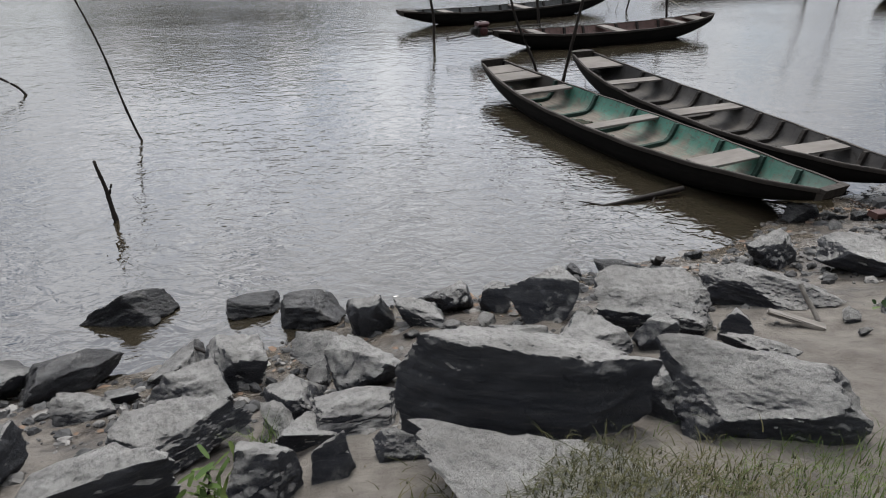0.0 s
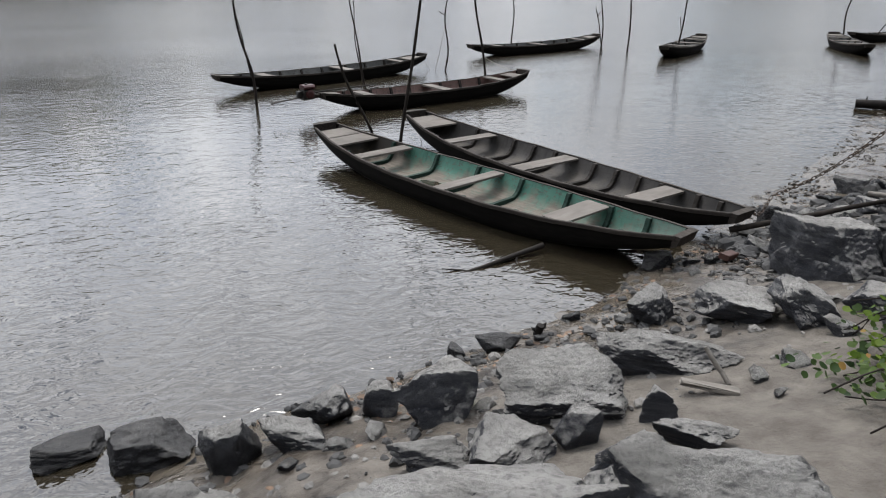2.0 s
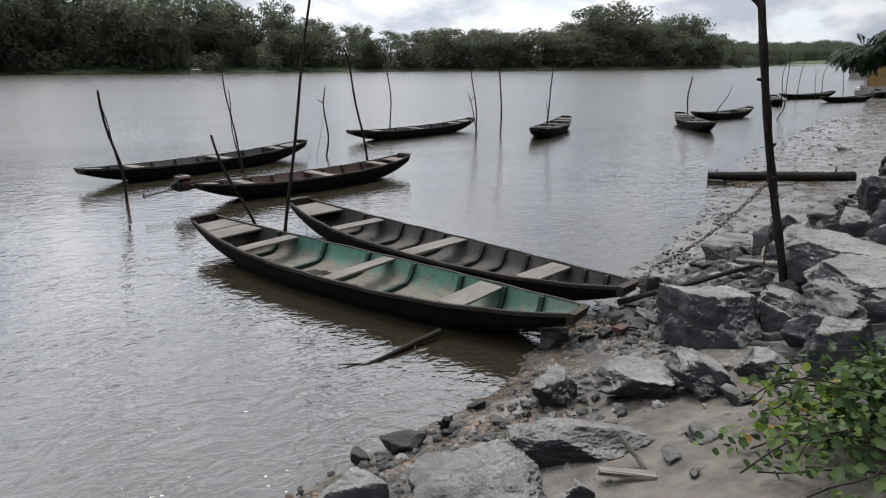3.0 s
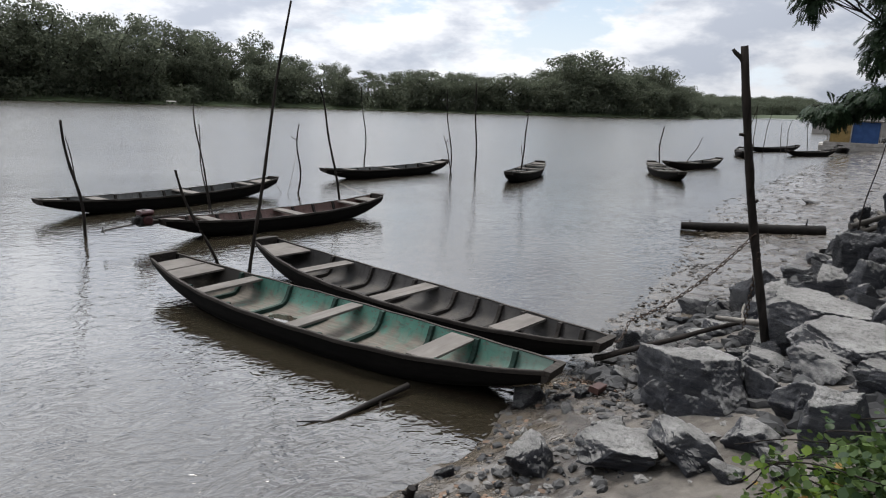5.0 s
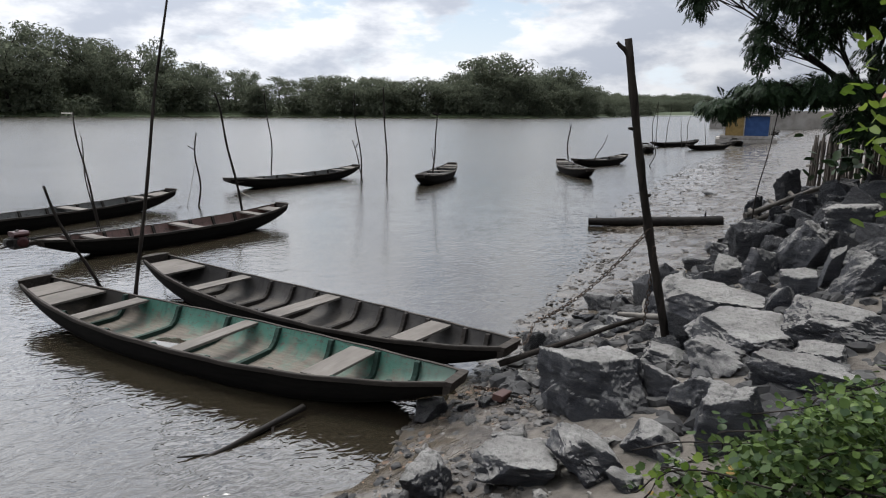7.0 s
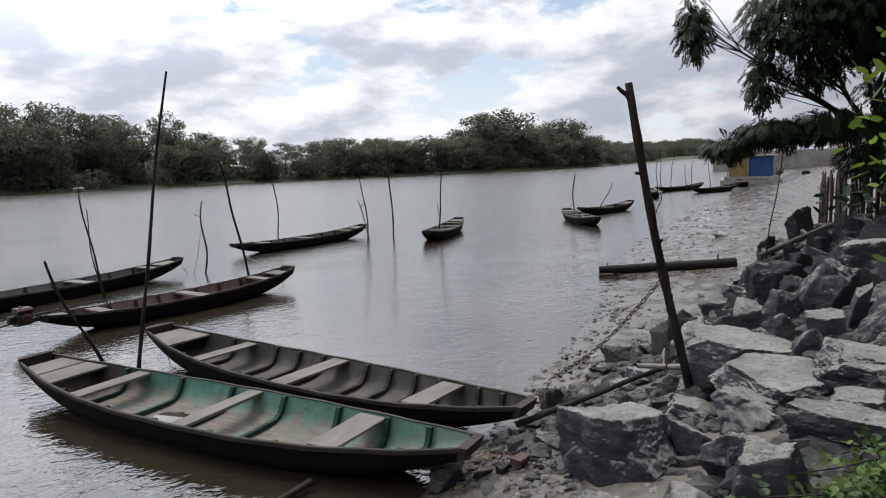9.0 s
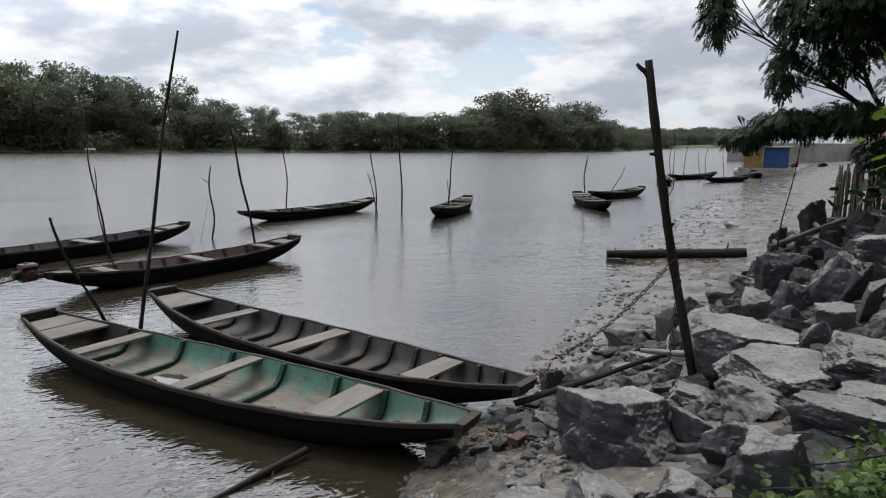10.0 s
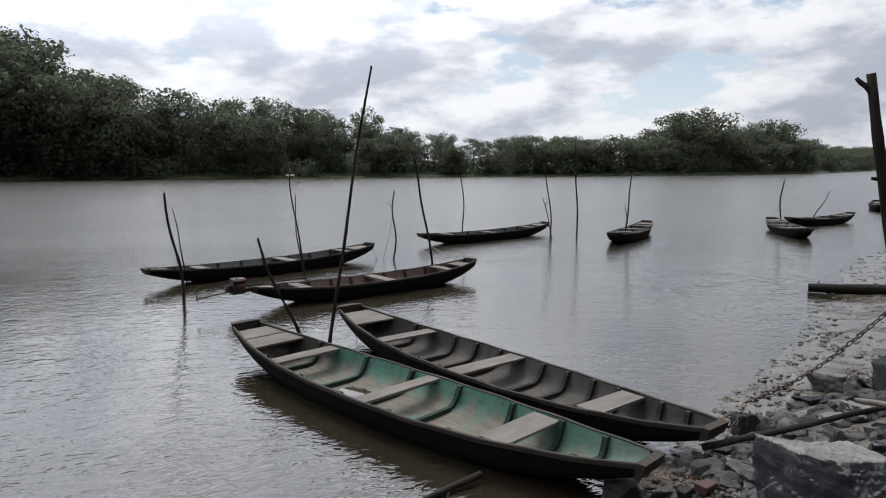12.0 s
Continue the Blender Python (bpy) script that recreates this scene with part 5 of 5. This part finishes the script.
def build_vine():
    rng = random.Random(31)
    root = thing("vine_bush", None, pose(4.0, 3.3, 0), "low creeping bush with round green leaves", "bush")
    leaves = [round_leaf("leaf", VINE_LEAF, 1), round_leaf("leaf", VINE_LEAF, 2, cup=0.3), round_leaf("leaf", VINE_LEAF, 3, cup=0.05), round_leaf("leaf", LIME_LEAF, 4), round_leaf("leaf", OLD_LEAF, 5)]
    rest = []
    spots = []
    for k in range(54):
        a = Vector((rng.uniform(3.2, 4.8), rng.uniform(2.8, 3.55), 0))
        ang = rng.uniform(1.5, 3.3)
        ln = rng.uniform(0.3, 0.9)
        e = a + Vector((math.cos(ang), math.sin(ang), 0)) * ln
        a.z, e.z = land(a.x, a.y) + rng.uniform(0.1, 0.45), land(e.x, e.y) + rng.uniform(0.03, 0.22)
        pts = bent(a, e, 12, 0.06, k, -rng.uniform(0.02, 0.12))
        part("runner", mesh_of("runner", *tube([p - Vector((4.0, 3.3, 0)) for p in pts], [0.004] * 13, 4, k), BARK, True), root)
        for p in pts:
            for _ in range(2):
                spots.append(p + Vector((rng.uniform(-0.07, 0.07), rng.uniform(-0.07, 0.07), rng.uniform(-0.02, 0.08))))
    for k in range(3200):
        x, y = rng.gauss(3.72, 0.44), rng.gauss(3.36, 0.24)
        h = 0.40 * math.exp(-((x - 3.75) ** 2 / 0.5 + (y - 3.35) ** 2 / 0.14)) + 0.05
        spots.append(Vector((x, y, land(x, y) + h * rng.uniform(0.3, 1.1) + 0.04)))
    spots = [p for p in spots if p.x > 2.72 and p.y < 4.08]
    spots.sort(key=lambda p: math.hypot(p.x - 3.2, p.y - 3.7))
    for k, p in enumerate(spots):
        s = rng.uniform(0.013, 0.025)
        q = rng.random()
        # many of the near leaves take the bright colour, painted as if lit
        kind = 4 if q < 0.06 else 3 if q < 0.50 else rng.randrange(3)
        m = pose(p.x - 4.0, p.y - 3.3, p.z, rng.uniform(-50, 50), rng.uniform(-50, 35), rng.uniform(0, 360)) @ Matrix.Diagonal((s, s, s, 1))
        if k < 290:
            part("leaf", leaves[kind], root, m=m)
        else:
            src = leaves[kind]
            rest.append(([m @ v.co for v in src.vertices], [tuple(f.vertices) for f in src.polygons]))
    ob = part("foliage", mesh_of("foliage", *join(rest), VINE_LEAF, True), root)
    ob["kind"] = "stuff"


build_vine()


def build_saplings():
    for name, label, base, tip, n, mat, s0, s1, spread, seed in (
            ("sapling", "thin sapling with bright young leaves on the bank", (8.35, 5.35), (7.75, 5.35, 3.65), 140, LIME_LEAF, 0.03, 0.055, 0.30, 3),
            ("climber", "dark leafy climber on the stake fence", (15.7, 10.1), (15.5, 10.2, 1.7), 80, TREE_LEAF, 0.05, 0.09, 0.36, 5),
            ("weed", "leafy green weed growing among bank rocks", (-0.20, 2.42), (-0.20, 2.47, 0.72), 60, GRASS, 0.008, 0.014, 0.05, 6)):
        rng = random.Random(seed)
        root = thing(name, None, pose(*base, 0), label, "plant")
        o = Vector((*base, 0))
        stem = bent((*base, land(*base) - 0.05), tip, 8, 0.05, seed)
        part("stem", mesh_of("stem", *tube([p - o for p in stem], [0.02, 0.018, 0.016, 0.014, 0.012, 0.010, 0.008, 0.006, 0.004], 6, seed), BARK, True), root)
        shapes = [round_leaf("leaf", mat, seed + k, 8, 0.2, 4.5 if name == "weed" else 2.0) for k in range(3)]
        for k in range(n):
            t = rng.uniform(0.35 if n > 50 else 0.1, 1.0)
            p = stem[int(t * 8)] - o + Vector((rng.gauss(0, spread), rng.gauss(0, spread), rng.gauss(0, spread)))
            p.z = max(p.z, land(p.x + o.x, p.y + o.y) + 0.02)
            s = rng.uniform(s0, s1)
            part("leaf", shapes[k % 3], root, m=pose(*p, rng.uniform(-50, 50), rng.uniform(-50, 50), rng.uniform(0, 360)) @ Matrix.Diagonal((s, s, s, 1)))


build_saplings()


def build_grass():
    rng = random.Random(8)

    def blades(count, spot, h0, h1, wide, lean, lift=0.0):
        v, f = [], []
        for _ in range(count):
            x, y = spot()
            if math.hypot(x - 1.0, y - 1.5) < 0.25:
                continue
            z = land(x, y) + lift
            a, h = rng.uniform(0, 6.28), rng.uniform(h0, h1)
            dx, dy = math.cos(a), math.sin(a)
            q = rng.uniform(0.1, lean)
            o = len(v)
            for t in (0, 0.5, 1.0):
                w = wide * (1 - t * 0.9)
                bx, by, bz = x + dx * q * h * t * t, y + dy * q * h * t * t, z + h * t * (1 - 0.25 * q * t)
                v += [(bx - dy * w, by + dx * w, bz), (bx + dy * w, by - dx * w, bz)]
            f += [(o, o + 1, o + 3, o + 2), (o + 2, o + 3, o + 5, o + 4)]
        return v, f

    clumps = [(rng.uniform(0.9, 2.7), rng.gauss(2.33, 0.10), rng.uniform(0.03, 0.09)) for _ in range(22)]

    def band():
        x, y, r = rng.choice(clumps)
        return rng.gauss(x, r), rng.gauss(y, r * 0.7)

    thing("grass", mesh_of("grass", *blades(1100, band, 0.02, 0.075, 0.002, 1.2), GRASS), Matrix(), "short green grass along the bank top", "grass", kind="stuff")
    tuft = lambda: (rng.gauss(-0.12, 0.05), rng.gauss(2.75, 0.05))
    thing("grass", mesh_of("grass", *blades(60, tuft, 0.08, 0.22, 0.003, 0.8), GRASS), Matrix(), "single upright grass tuft between rocks", "grass", kind="stuff")
    mound = lambda: (rng.gauss(1.3, 0.32), rng.gauss(2.34, 0.11))
    thing("creeping_herb", mesh_of("creeping_herb", *blades(1900, mound, 0.02, 0.055, 0.0028, 2.4, 0.10), DRY_GRASS), Matrix(), "dry creeping herb over a low mound", "herb", kind="stuff")
    edge = lambda: (rng.gauss(2.3, 0.4), rng.gauss(2.50, 0.10))
    thing("grass", mesh_of("grass", *blades(1300, edge, 0.03, 0.10, 0.002, 1.3), GRASS), Matrix(), "ragged grass in front of a broad pale rock", "grass", kind="stuff")


build_grass()


# ---- small loose stuff ----
def scatter(name, label, category, count, material, spot, s0, s1, squash, level, seed, sink=0.3):
    rng = np.random.RandomState(seed)
    dirs, faces = sphere_points(level)
    v, f = [], []
    n = len(dirs)
    fa = np.array(faces)
    made = 0
    while made < count:
        x, y = spot(rng)
        z = max(land(x, y), 0.0)
        s = s0 + (s1 - s0) * rng.rand() ** 2.2
        shape = dirs * (1 + rng.uniform(-0.28, 0.28, n))[:, None] * np.array([1, rng.uniform(0.5, 1), squash * rng.uniform(0.6, 1.3)]) * s
        a = rng.uniform(0, 6.28)
        rot = np.array([[math.cos(a), -math.sin(a), 0], [math.sin(a), math.cos(a), 0], [0, 0, 1]])
        v.append(shape @ rot.T + np.array([x, y, z + s * squash * (0.5 - sink)]))
        f.append(fa + made * n)
        made += 1
    thing(name, mesh_of(name, np.concatenate(v).tolist(), np.concatenate(f).tolist(), material), Matrix(), label, category, kind="stuff")


def on_band(x0, x1, d0, d1, y0, y1):
    def spot(rng):
        while True:
            x, y = rng.uniform(x0, x1), rng.uniform(y0, y1)
            if d0 < float(along(WATERLINE, x, y)) < d1:
                return x, y
    return spot


scatter("stone_chips", "small grey stone chips between the rocks", "stones", 800, PEBBLE, on_band(-2.4, 4.5, 0.25, 1.7, 2.2, 8), 0.006, 0.045, 0.6, 2, 1)
scatter("stone_chips", "dark broken stone chips between the rocks", "stones", 1500, DARK_CHIP, on_band(-2.4, 5.5, 0.0, 1.3, 2.2, 8), 0.006, 0.050, 0.6, 2, 11)
scatter("mud_clods", "dark wet clods on the mud flat", "mud", 1500, CLOD, on_band(3.0, 9.0, -0.1, 1.5, 5, 11), 0.008, 0.05, 0.3, 2, 2)
scatter("mud_clods", "dark wet clods on the far mud flat", "mud", 2600, CLOD, on_band(9.0, 32.0, -0.2, 3.6, 8, 27), 0.010, 0.06, 0.22, 2, 3)
scatter("leaf_litter", "brown washed-up leaves and bark", "litter", 450, LITTER, on_band(-2.4, 6.0, 0.02, 0.9, 3, 8.5), 0.012, 0.04, 0.12, 2, 4)
def on_slope(rng):
    while True:
        x, y = rng.uniform(4.0, 16.0), rng.uniform(3.5, 13)
        e = float(along(WATERLINE, x, y)) - float(np.interp(x, [4, 6, 9, 13, 18], [0, 0.5, 1.6, 2.6, 4.0]))
        if 0.1 < e < 3.0:
            return x, y


# dark chips stand in for the deep shade between the slope's rocks
scatter("slope_stones", "small stones darkened to paint the shade in the slope's gaps", "stones", 3000, DARK_CHIP, on_slope, 0.03, 0.13, 0.6, 2, 6)
thing("mud_lump", rock_mesh(0.5, 0.4, 0.16, 501, 4), pose(17.6, 15.1, 0.06), "dark lump of mud on the flat", "mud lump")
thing("brick", mesh_of("brick", *block(-0.09, -0.045, 0, 0.09, 0.045, 0.05, 0.006), BRICK), pose(3.98, 6.12, land(3.98, 6.12) + 0.02, 4, 6, 30), "wet red brick on the mud", "brick")
